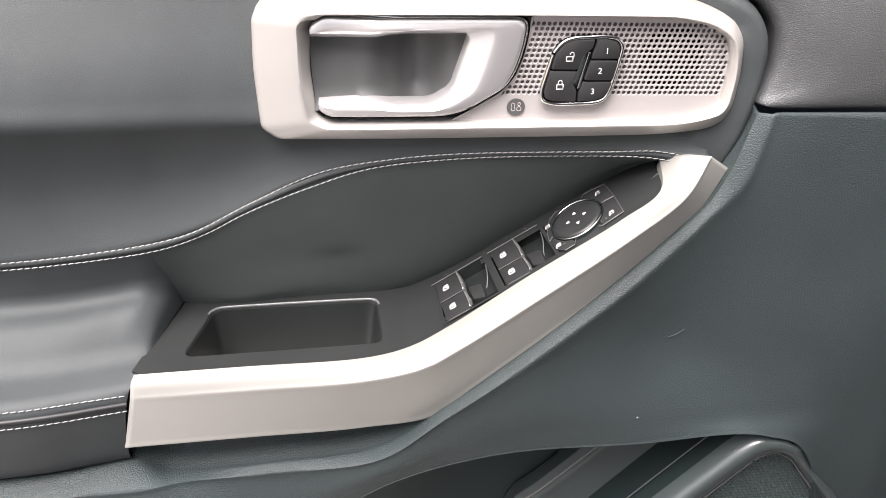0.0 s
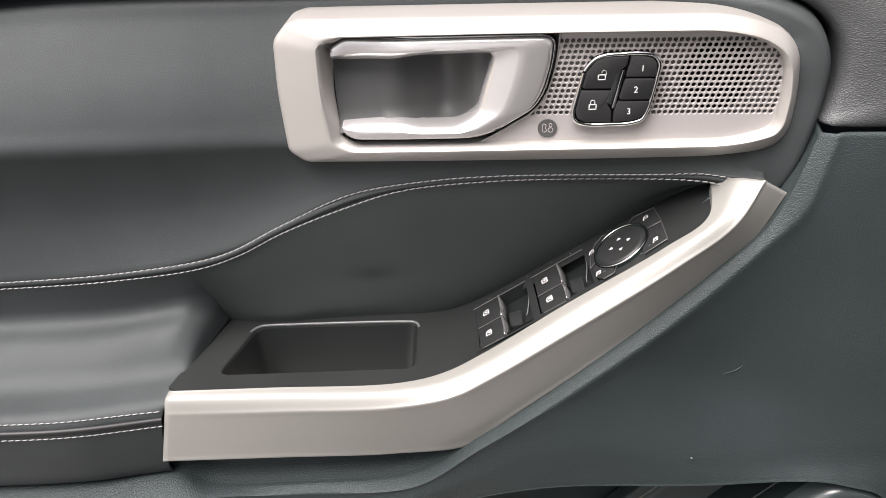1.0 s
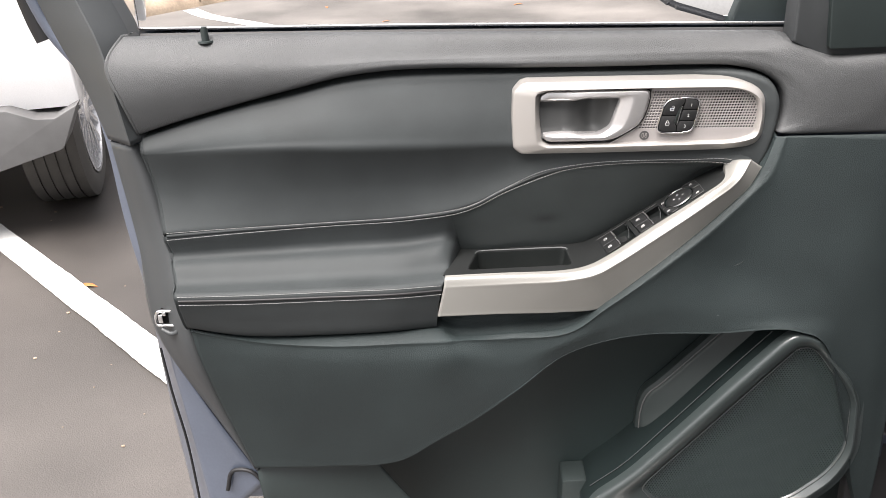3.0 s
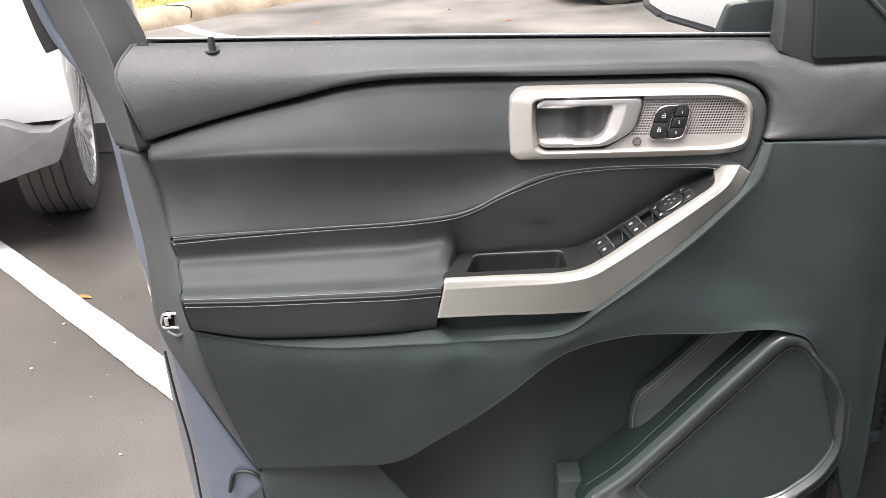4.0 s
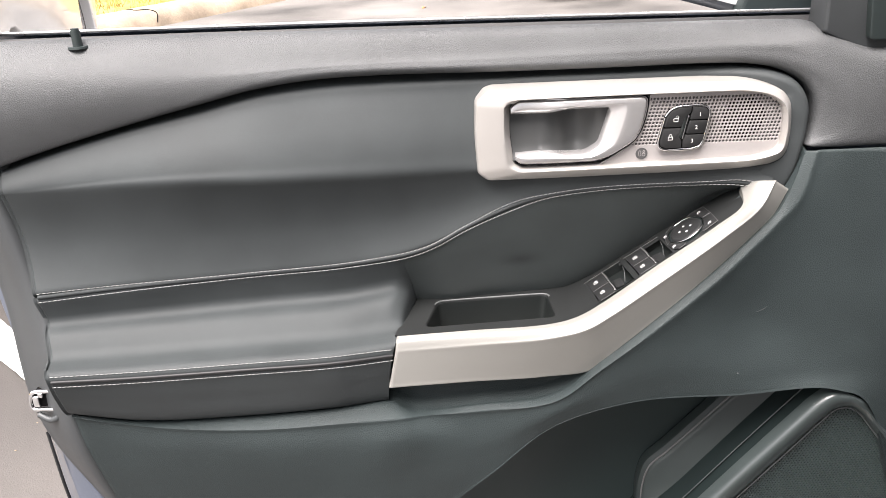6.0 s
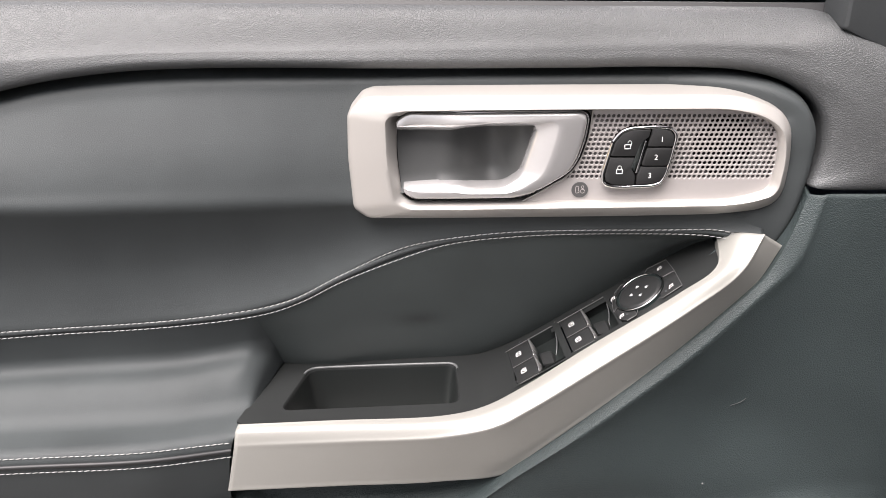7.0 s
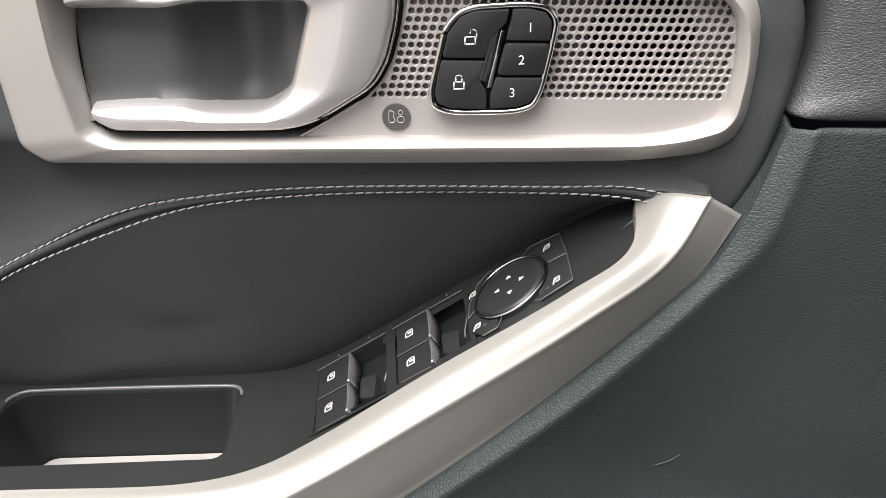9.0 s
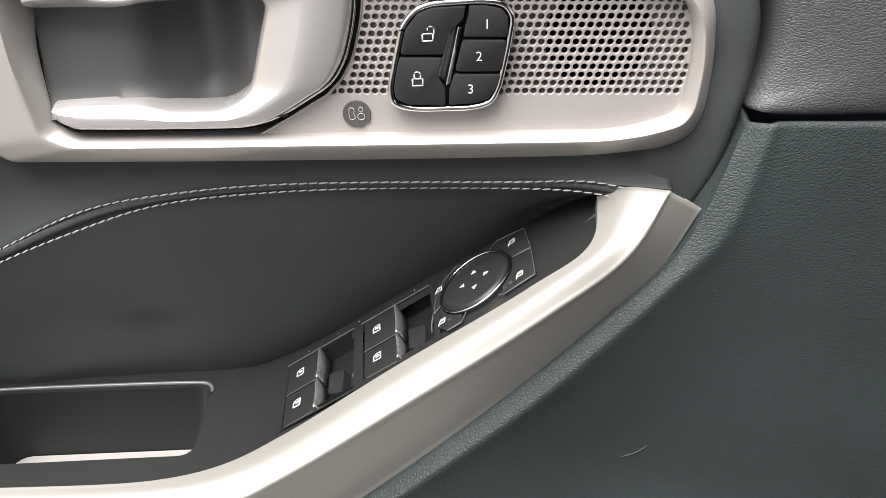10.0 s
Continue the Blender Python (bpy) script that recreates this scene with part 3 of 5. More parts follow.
SCUFFS = [[(0.2421, -0.0222, 0.7739), (0.2475, -0.0214, 0.7752), (0.2512, -0.0206, 0.7764), (0.2552, -0.0199, 0.7794)],
          [(0.2029, -0.0310, 0.7862), (0.2045, -0.0307, 0.7842), (0.2058, -0.0304, 0.7822)],
          [(0.2784, -0.0187, 0.8789), (0.2792, -0.0185, 0.8778), (0.2800, -0.0182, 0.8766)]]
for scuff in SCUFFS:
    part("scuff_mark", tube(scuff, 0.0003, 5, 14), TRIM, lower, "pale scuff on the grained panel")
part("dust_speck", tube([(0.2218, -0.0363, 0.7015), (0.2224, -0.0364, 0.7018), (0.2230, -0.0363, 0.7021)], 0.0008, 6, 6), LIP, lower, "pale speck of dust")

# silver grab strip with a rounded top and a flat face
STRIP_IN = [(-0.168, -0.060, 0.789), (-0.090, -0.056, 0.789), (0.000, -0.050, 0.788), (0.035, -0.041, 0.791), (0.062, -0.034, 0.802), (0.123, -0.027, 0.841), (0.189, -0.023, 0.884), (0.219, -0.014, 0.904), (0.225, 0.014, 0.916)]
STRIP_LOW = [(-0.1706, -0.0706, 0.7758), (-0.0830, -0.0692, 0.7776), (0.0009, -0.0667, 0.7792), (0.0412, -0.0630, 0.7857), (0.0664, -0.0586, 0.7976), (0.1221, -0.0490, 0.8304), (0.1960, -0.0380, 0.8778), (0.2350, -0.0260, 0.9040), (0.2530, -0.0120, 0.9290)]
STRIP_BOT = [(-0.1810, -0.0730, 0.7310), (-0.0900, -0.0660, 0.7290), (-0.0050, -0.0560, 0.7240), (0.0500, -0.0470, 0.7240), (0.0800, -0.0460, 0.7490), (0.1390, -0.0380, 0.7930), (0.2010, -0.0250, 0.8390), (0.2510, -0.0120, 0.8830), (0.2720, -0.0040, 0.9150)]
RIDGE = blend(STRIP_IN, STRIP_LOW, 0.45, -0.0025, 0.0035)
rails = [moved(STRIP_IN, 0, 0.004, -0.008), STRIP_IN, RIDGE, STRIP_LOW, STRIP_BOT, moved(STRIP_BOT[:-2], 0, 0.030, 0.004) + moved(STRIP_BOT[-2:], -0.010, 0.014, 0.002)]
rails = crisp(rails, (1, 4), 0.10)
bm, _ = loft(crisp(rails, (5,), 0.13), 140, 6)
part("grab_strip", face_out(bm), STRIP, door, "satin silver strip along the grab handle", 0.0015)
# leather roll round the bezel's end, down to the strip
ROLL_LINE = [(0.110, 1.0370, 0.0500), (0.180, 1.0368, 0.0330), (0.228, 1.0355, 0.0205), (0.2555, 1.0305, 0.0120), (0.2735, 1.0210, 0.0070), (0.2820, 1.0050, 0.0040), (0.2828, 0.9800, 0.0030), (0.2790, 0.9580, 0.0015), (0.2750, 0.9400, 0.0010), (0.2680, 0.9220, 0.0010), (0.2580, 0.9050, 0.0020)]
line = curve(ROLL_LINE, 90)
rows = [[] for k in range(10)]
for i, (x, z, y) in enumerate(line):
    d = Vector(line[min(i + 1, 89)][:2] - line[max(i - 1, 0)][:2]).normalized()
    out = Vector((-d.y, d.x))
    for k, (o, h) in enumerate(((-0.050, 0.018), (-0.030, 0.0066), (-0.014, 0.0040), (-0.004, 0.0026), (0.001, 0.0018), (0.0035, 0.0022), (0.0060, 0.0040), (0.0078, 0.0080), (0.0092, 0.0150), (0.0105, 0.0350))):
        rows[k].append((x + out.x * o, y + h, z + out.y * o))
bm = bmesh.new()
sheet(bm, rows)
part("corner_fill", face_out(bm), LEATHER, door, "rolled black leather round the bezel", 0.002)

# armrest plate with the tray cut into it
PLATE_FRONT = [(0.020, -0.045, 0.7868), (0.035, -0.042, 0.7876), (0.062, -0.038, 0.7998), (0.123, -0.032, 0.8394), (0.189, -0.026, 0.8823), (0.219, -0.018, 0.9025), (0.226, 0.000, 0.907)]
PLATE_BACK = [(0.020, 0.058, 0.7868), (0.033, 0.058, 0.7876), (0.060, 0.058, 0.7985), (0.121, 0.057, 0.8381), (0.187, 0.054, 0.881), (0.217, 0.046, 0.9013), (0.226, 0.035, 0.907)]
SLOPE = math.atan2(0.545, 0.838)
PANEL = Matrix.Translation((0.057, 0.006, 0.7965)) @ Matrix.Rotation(-SLOPE, 4, "Y")
SHEAR = PANEL @ Matrix(((1, -0.11, 0, 0), (0, 1, 0, 0), (0, 0, 1, 0), (0, 0, 0, 1)))
bm, _ = loft([moved(PLATE_FRONT, 0, 0, -0.01), PLATE_FRONT, PLATE_BACK], 160, 14, straight=True)
# an opening under the switch panel
level = PANEL.inverted()
gone = [f for f in bm.faces if 0.004 < (level @ f.calc_center_median()).x < 0.110 and -0.026 < (level @ f.calc_center_median()).y < 0.022]
bmesh.ops.delete(bm, geom=gone, context="FACES")
tray_rim = rounded([(-0.139, -0.039), (-0.124, 0.025), (0.010, 0.030), (0.013, -0.031)], 0.16, 6)
outer = [(-0.174, -0.064), (-0.148, 0.050), (0.022, 0.058), (0.022, -0.052)]
ring_out = []
for i in range(4):
    for s in np.linspace(-0.5, 0.5, 6):
        p = Vector(outer[i]).lerp(Vector(outer[i - 1]), -s) if s < 0 else Vector(outer[i]).lerp(Vector(outer[(i + 1) % 4]), s)
        ring_out.append(tuple(p))
tc = Vector((-0.062, 0.0))


def shrunk(d):
    return [tuple(Vector(p) - (Vector(p) - tc).normalized() * d) for p in tray_rim]


sheet(bm, [[(x, y, 0.780) for x, y in ring_out], [(x, y, 0.7866) for x, y in ring_out], [(x, y, 0.7866) for x, y in tray_rim],
           [(x, y, 0.7860) for x, y in shrunk(0.001)], [(x, y, 0.784) for x, y in shrunk(0.002)]], True)
part("armrest_plate", face_out(bm, (0, 0, 1)), DECK, door, "satin black plastic armrest plate", 0, 18)
bm = bmesh.new()
v = sheet(bm, [[(x, y, z) for x, y in shrunk(d)] for d, z in ((0.002, 0.784), (0.004, 0.770), (0.0075, 0.738), (0.0100, 0.733))], True)
bm.faces.new(v[-1])
tray = part("tray", face_out(bm, (0, 0, 1)), TRAY, door, "deep black storage tray")
bm = bmesh.new()
v = sheet(bm, [[(x, y, z) for x, y in shrunk(d)] for d, z in ((0.0082, 0.733), (0.0084, 0.7368), (0.0094, 0.7376))], True)
bm.faces.new(v[-1])
part("tray_mat", face_out(bm, (0, 0, 1)), MAT, tray, "pale grey mat in the tray")

# Pale bar along the tray's back rim, painting the bevel's highlight.
bm = bmesh.new()
tube([(x, y, 0.7866) for x, y in tray_rim if 0.006 < y], 0.0011, 8, 160, False, bm)
part("tray_lip_highlight", bm, LIP, tray, "pale bar drawing the highlight on the tray lip")

# seams: welt and two rows of stitches each
SEAM_UNDER = [SEAM_LOW[0], SEAM_LOW[1], SEAM_LOW[2], SEAM_LOW[3], SEAM_LOW[4]] + WALL_TOP[2:]


def stitches(name, line, pitch, size, lift, parent, tilt=0.0):
    """A row of short thread stitches along a line."""
    bm = bmesh.new()
    fine = curve(line, 1500)
    run = np.r_[0, np.cumsum(np.linalg.norm(np.diff(fine, axis=0), axis=1))]
    for k, s in enumerate(np.arange(pitch / 2, run[-1], pitch)):
        a = np.array([np.interp(s - pitch * 0.43, run, fine[:, j]) for j in range(3)])
        b = np.array([np.interp(s + pitch * 0.43, run, fine[:, j]) for j in range(3)])
        d = Vector(b - a)
        side = Vector((-d.z, 0, d.x)).normalized()
        mid = Vector((a + b) / 2) + Vector((0, lift, 0)) + side * tilt
        t = d.normalized()
        t = (t + side * (0.10 + 0.04 * noise.noise((k * 1.7, 0, 0)))).normalized()
        nrm = t.cross(side).normalized()
        w = d.length / 2
        ring = []
        for q, r in ((-1, 0.35), (-0.7, 0.9), (0, 1.1), (0.7, 0.9), (1, 0.35)):
            c = mid + t * w * q
            ring.append([c + (side * math.cos(e) + nrm * math.sin(e)) * size * r for e in np.linspace(0, 2 * math.pi, 6, endpoint=False)])
        vs = sheet(bm, ring, True)
        bm.faces.new(vs[0][::-1])
        bm.faces.new(vs[-1])
    bmesh.ops.recalc_face_normals(bm, faces=bm.faces)
    return tagged(part(name, bm, THREAD, parent, "row of pale grey thread stitches", 0, 80), kind="stuff")


HIGH_LINE = [tuple(p) for p in curve(SEAM_HIGH, 40)]
UNDER_LINE = [tuple(p) for p in curve(SEAM_UNDER, 40)]
WELT = []
for p in HIGH_LINE:
    q = min(UNDER_LINE, key=lambda w: (w[0] - p[0]) ** 2 + (w[2] - p[2]) ** 2)
    WELT.append(((p[0] + q[0]) / 2, (p[1] + q[1]) / 2 + 0.0003, (p[2] + q[2]) / 2))
part("seam_welt", tube(WELT, 0.0023, 8, 240), LEATHER, door, "rounded leather welt between two stitch rows")
stitches("thread", SEAM_HIGH, 0.0050, 0.00040, -0.0020, door)
stitches("thread", SEAM_UNDER, 0.0050, 0.00042, -0.0026, door)

part("seam_welt", tube(moved(SEAM_B, 0, -0.0004, -0.0005), 0.0019, 8, 120), SEAL, door, "dark welt along the armrest edge")
stitches("thread", pad_line(0.95, 0.0003), 0.0050, 0.00042, -0.0003, door)
stitches("thread", moved(SEAM_B, 0, 0.0, -0.0058), 0.0050, 0.00042, -0.0016, door)

def straight_loop(points, r, n):
    """A closed outline with straight sides and rounded corners, its long sides divided."""
    pts = rounded(points, r, n)
    out = []
    for i, p in enumerate(pts):
        q = pts[(i + 1) % len(pts)]
        out.append(p)
        if (i + 1) % n == 0:
            out += [tuple(Vector(p).lerp(Vector(q), s)) for s in (0.25, 0.5, 0.75)]
    return out


# map pocket, its inner step and the clip
bm = bmesh.new()
sheet(bm, [[(x, 0.081, z) for x in np.linspace(-0.52, 0.5, 30)] for z in np.linspace(0.70, 0.12, 20)])
part("map_pocket", face_out(bm), CLOTHY, door, "dark recessed map pocket", 0.003)
STEP_A = [(0.1340, 0.063, 0.4120), (0.1342, 0.062, 0.4500), (0.1355, 0.062, 0.4760), (0.1440, 0.061, 0.5080), (0.1680, 0.060, 0.5330), (0.2390, 0.058, 0.6100), (0.2935, 0.056, 0.6680)]
STEP_B = moved(STEP_A, 0.007, -0.010, -0.004)
STEP_C = [(float(np.interp(z, [0.362, 0.406, 0.479, 0.574, 0.648], [0.056, 0.110, 0.175, 0.2567, 0.322])) + 0.008, 0.034, z) for z in (0.412, 0.444, 0.470, 0.495, 0.525, 0.583, 0.654)]
bm, _ = loft(crisp([moved(STEP_A, 0, 0.016, 0), STEP_A, STEP_B, STEP_C], (1, 2), 0.2), 60, 5)
step = part("pocket_step", face_out(bm), PLASTIC, door, "raised black step beside the speaker", 0.002)
# A paler tube draws the highlight on the step's rounded edge.
part("step_edge", tube(moved(blend(STEP_A, STEP_B, 0.6), 0, -0.001, 0), 0.0012, 8, 60), CLADDING, step, "pale line drawing the highlight on the step edge")
bm = slab(rounded([(0.010, 0.355), (0.052, 0.357), (0.060, 0.24), (0.008, 0.24)], 0.12, 4), 0.026, 0.078, 0.004)
part("pocket_divider", bm, PLASTIC, door, "black divider in the map pocket")
bm, _ = loft([[(-0.49, -0.02, 0.452), (-0.36, -0.02, 0.456), (-0.30, -0.02, 0.460)], [(-0.485, -0.035, 0.425), (-0.36, -0.03, 0.43), (-0.29, -0.02, 0.435)], [(-0.47, -0.03, 0.30), (-0.36, -0.03, 0.30), (-0.20, -0.02, 0.30)]], 30, 4)
part("sill_trim", face_out(bm), PLASTIC, door, "dark trim along the door bottom", 0.003)
# speaker surround and grille
FRAME = [(0.3400, 0.6620), (0.3640, 0.6600), (0.3850, 0.6450), (0.4400, 0.5800), (0.4570, 0.5380), (0.4640, 0.4400), (0.4400, 0.3820), (0.3700, 0.3180), (0.0400, 0.3200), (0.0560, 0.3620), (0.1100, 0.4060), (0.1750, 0.4790), (0.2567, 0.5740), (0.3220, 0.6480)]
GRILLE = [(0.3530, 0.6290), (0.3680, 0.6325), (0.3827, 0.6234), (0.4306, 0.5575), (0.4432, 0.5309), (0.4480, 0.4440), (0.4251, 0.3975), (0.3600, 0.3380), (0.1600, 0.3480), (0.1370, 0.3730), (0.1450, 0.3890), (0.1992, 0.4514), (0.2816, 0.5464), (0.3350, 0.6090)]


def between(share, y):
    mixed = [(p[0] + (q[0] - p[0]) * share, p[1] + (q[1] - p[1]) * share) for p, q in zip(FRAME, GRILLE)]
    return [(x, y, z) for x, z in straight_loop(mixed, 0.42, 7)]


bm = bmesh.new()
rows = []
for share, y in ((-0.03, -0.012), (0.01, -0.0225), (0.05, -0.0272), (0.12, -0.0298), (0.24, -0.0306), (0.40, -0.0298), (0.58, -0.0270), (0.74, -0.0225), (0.87, -0.0172), (0.95, -0.0142), (1.0, -0.0130), (1.03, -0.006)):
    rows.append([])
    for (x, yy, z), (wx, wy, wz) in zip(between(share, y), between(min(share, 0.30) * 9 - 2.4, y)):
        # towards the hinge the surround runs out under the panel in a soft hollow
        w = min(1, max(0, (x - 0.375) / 0.03)) * min(1, max(0, (0.45 - share) / 0.25))
        rows[-1].append((x + (wx - x) * w * 0.25, yy + (max(-0.0150, min(yy, -0.008)) - yy) * w, z + (wz - z) * w * 0.25))
sheet(bm, rows, True)
pod = part("speaker_surround", face_out(bm), SURROUND, door, "satin black speaker surround")
# The surround's side takes a darker plastic that stands for its shade.
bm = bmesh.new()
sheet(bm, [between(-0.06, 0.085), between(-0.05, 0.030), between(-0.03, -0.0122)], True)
part("surround_side", bm, GLOSSY, pod, "side of the speaker surround, darkened for its shade")
# woven grille: a lattice of six-sided cells, each with a hole
edge = [(x, z) for x, y, z in between(0.985, 0)]
verts, faces = [], []
for j in range(84):
    for i in range(90):
        x, z = 0.085 + (i + 0.5 * (j % 2)) * 0.0042, 0.336 + j * 0.0042 * 0.866
        if not inside(x, z, edge):
            continue
        n0 = len(verts)
        for r, y in ((0.002425, -0.0128), (0.00165, -0.0132), (0.00130, -0.0118), (0.00130, -0.0085)):
            verts += [(x + r * math.cos(a), y, z + r * math.sin(a)) for a in np.radians(np.arange(30, 390, 60))]
        faces += [(n0 + 6 * k + q, n0 + 6 * k + (q + 1) % 6, n0 + 6 * k + 6 + (q + 1) % 6, n0 + 6 * k + 6 + q) for k in range(3) for q in range(6)]
me = bpy.data.meshes.new("speaker_grille")
me.from_pydata(verts, [], faces)
me.materials.append(MESH)
grille = new("speaker_grille", me)
grille.parent = pod
tagged(grille, "black woven mesh grille", kind="stuff")
part("grille_backing", slab([(x, z) for x, y, z in between(0.985, 0)], -0.009, -0.002), DARK, pod, "black backing behind the grille")
# Two pale tubes paint the highlights on the grille's and surround's chamfers.
bm = bmesh.new()
tube(between(0.955, -0.0172), 0.0008, 6, 260, True, bm)
part("grille_edge", bm, LIP, pod, "thin edge round the grille, pale for its highlight")
bm = bmesh.new()
tube([(0.0590, -0.0245, 0.3605), (0.1125, -0.0245, 0.4045), (0.1772, -0.0245, 0.4770), (0.2590, -0.0245, 0.5720), (0.3235, -0.0245, 0.6460)], 0.0012, 8, 40, False, bm)
part("surround_highlight", bm, LIP, pod, "thin raised line along the surround, pale for its highlight")

bm = bmesh.new()
tube([(0.0530, 0.002, 0.3650), (0.1060, 0.002, 0.4090), (0.1710, 0.002, 0.4820), (0.2527, 0.002, 0.5770), (0.3180, 0.002, 0.6510)], 0.0008, 8, 40, False, bm)
part("surround_seam", bm, TRIM, pod, "faint line along the surround's side")

# ---- handle bezel ----
BEZEL_OUT = [(-0.0690, 1.0280), (-0.0590, 1.0390), (-0.0500, 1.0417), (0.0958, 1.0392), (0.2176, 1.0370), (0.2391, 1.0326), (0.2592, 1.0238), (0.2685, 1.0108), (0.2710, 0.9850), (0.2695, 0.9600), (0.2650, 0.9490), (0.2530, 0.9430), (0.2229, 0.9395), (0.1500, 0.9392), (0.0180, 0.9402), (-0.0590, 0.9415), (-0.0695, 0.9500), (-0.0710, 0.9931)]
BEZEL_RIDGE = [(-0.0395, 1.0240), (-0.0340, 1.0300), (-0.0240, 1.0320), (0.0957, 1.0308), (0.2177, 1.0285), (0.2430, 1.0228), (0.2572, 1.0135), (0.2625, 1.0030), (0.2645, 0.9853), (0.2625, 0.9640), (0.2582, 0.9575), (0.2440, 0.9530), (0.2235, 0.9503), (0.1520, 0.9506), (0.0180, 0.9513), (-0.0240, 0.9518), (-0.0365, 0.9575), (-0.0400, 0.9931)]
BEZEL_IN = [(-0.0318, 1.0205), (-0.0275, 1.0268), (-0.0215, 1.0296), (0.0957, 1.0288), (0.2177, 1.0262), (0.2410, 1.0205), (0.2550, 1.0120), (0.2590, 1.0020), (0.2600, 0.9853), (0.2580, 0.9660), (0.2541, 0.9600), (0.2400, 0.9555), (0.2239, 0.9530), (0.1537, 0.9536), (0.0180, 0.9545), (-0.0200, 0.9550), (-0.0295, 0.9605), (-0.0330, 0.9931)]


def ring_at(share, y):
    """A line round the bezel: 0 at its outer edge, 1 on its ridge, 2 at its inner edge."""
    a, b = (BEZEL_OUT, BEZEL_RIDGE) if share <= 1 else (BEZEL_RIDGE, BEZEL_IN)
    f = share if share <= 1 else share - 1
    mixed = [(p[0] + (q[0] - p[0]) * f, p[1] + (q[1] - p[1]) * f) for p, q in zip(a, b)]
    return [(x, y, z) for x, z in straight_loop(mixed, [0.3, 0.3, 0.3] + [0.49] * 12 + [0.3, 0.3, 0.3], 6)]


def recess(x, z):
    """How much deeper the handle's recess lies towards its upper corner."""
    a, b = min(1, max(0, (0.030 - x) / 0.055)), min(1, max(0, (z - 0.962) / 0.055))
    return 0.013 * a * a * (3 - 2 * a) * b


bm = bmesh.new()
profile = [(0.0, 0.035), (0.0, 0.0080), (0.012, 0.0058), (0.05, 0.0042), (0.12, 0.0032), (0.50, -0.0002), (0.80, -0.0028), (0.92, -0.0036), (1.0, -0.0039), (1.12, -0.0037), (1.3, -0.0029), (1.7, -0.0006), (1.9, 0.0010), (2.0, 0.0022), (2.0, 0.02)]
sheet(bm, [[(px, py + recess(px, pz) * max(0, s - 1.05), pz) if s > 1.05 and px < 0 and pz < 1.027 else (px, py, pz) for px, py, pz in ring_at(s, y)] for s, y in profile], True)
bezel = part("handle_bezel", face_out(bm), SATIN, door, "satin silver bezel round the pull handle")


def bent(points, r, n):
    """An open line whose inner corners are rounded by the share r of the shorter side."""
    out = [tuple(points[0])]
    for a, b, c in zip(points, points[1:], points[2:]):
        a, b, c = Vector(a), Vector(b), Vector(c)
        d = min((a - b).length, (c - b).length) * r
        p, q = b + (a - b).normalized() * d, b + (c - b).normalized() * d
        out += [tuple((1 - k) ** 2 * p + 2 * k * (1 - k) * b + k * k * q) for k in np.linspace(0, 1, n)]
    return out + [tuple(points[-1])]


# pull handle: a loop open to one side, with a broad end and thin arms
HAND_OUT = [(-0.0312, 1.0215), (-0.0296, 1.0235), (-0.0228, 1.0280), (0.0150, 1.0276), (0.0700, 1.0272), (0.1140, 1.0266), (0.1118, 1.0075), (0.1070, 0.9908), (0.1000, 0.9795), (0.0675, 0.9596), (0.0240, 0.9598), (0.0020, 0.9600), (-0.0205, 0.9606), (-0.0262, 0.9642), (-0.0276, 0.9668)]
HAND_IN = [(-0.0312, 1.0132), (-0.0240, 1.0130), (-0.0100, 1.0130), (0.0110, 1.0134), (0.0240, 1.0166), (0.0745, 1.0166), (0.0700, 1.0020), (0.0660, 0.9890), (0.0622, 0.9762), (0.0505, 0.9680), (0.0245, 0.9680), (0.0120, 0.9714), (-0.0100, 0.9716), (-0.0240, 0.9716), (-0.0276, 0.9716)]
lines = [np.array(bent(r, 0.42, 6)) for r in (HAND_OUT, HAND_IN)]
rows = []
for f, y in ((0.0, 0.016), (0.0, 0.0030), (0.012, 0.0002), (0.035, -0.0018), (0.07, -0.0026), (0.11, -0.0029), (0.40, -0.0034), (0.53, -0.0036), (0.57, -0.0033), (0.91, 0.0004), (0.955, 0.0018), (0.985, 0.0050), (1.0, 0.0160)):
    row = [(x, y + 0.55 * recess(x, z), z) for x, z in lines[0] + (lines[1] - lines[0]) * f]
    # both ends turn back into the recess
    start, stop = row[0], row[-1]
    rows.append([(start[0] - 0.0006, 0.030, start[2]), (start[0] - 0.0004, start[1] + 0.0008, start[2])] + row + [(stop[0] - 0.0004, stop[1] + 0.0008, stop[2]), (stop[0] - 0.0006, 0.018, stop[2])])
bm = bmesh.new()
sheet(bm, rows)
part("pull_handle", face_out(bm), BRIGHT, bezel, "polished silver pull handle")
hug = [Vector(p) for p in bent(HAND_OUT, 0.42, 6)]
# Bright edge line, then a black tube for the shade in the gap.
for name, off, y, r, mat, label in (("handle_edge", 0.0008, 0.0014, 0.0006, CHROME, "thin bright edge line of the handle"), ("handle_gap_line", 0.0020, 0.0032, 0.0010, DARK, "thin black bar standing for the shade in the handle gap")):
    bm = bmesh.new()
    run = np.r_[0, np.cumsum([(q - p).length for p, q in zip(hug, hug[1:])])]
    even = [Vector((np.interp(t, run, [p.x for p in hug]), np.interp(t, run, [p.y for p in hug]))) for t in np.linspace(0, run[-1], 120)]
    line = []
    for i, p in enumerate(even):
        d = (even[min(i + 1, 119)] - even[max(i - 1, 0)]).normalized()
        line.append((p.x - d.y * off, y + recess(p.x, p.y), p.y + d.x * off))
    tube(line, r, 8, 240, False, bm)
    part(name, bm, mat, bezel, label)
# Black tube continues the gap's shade along the open side.
bm = bmesh.new()
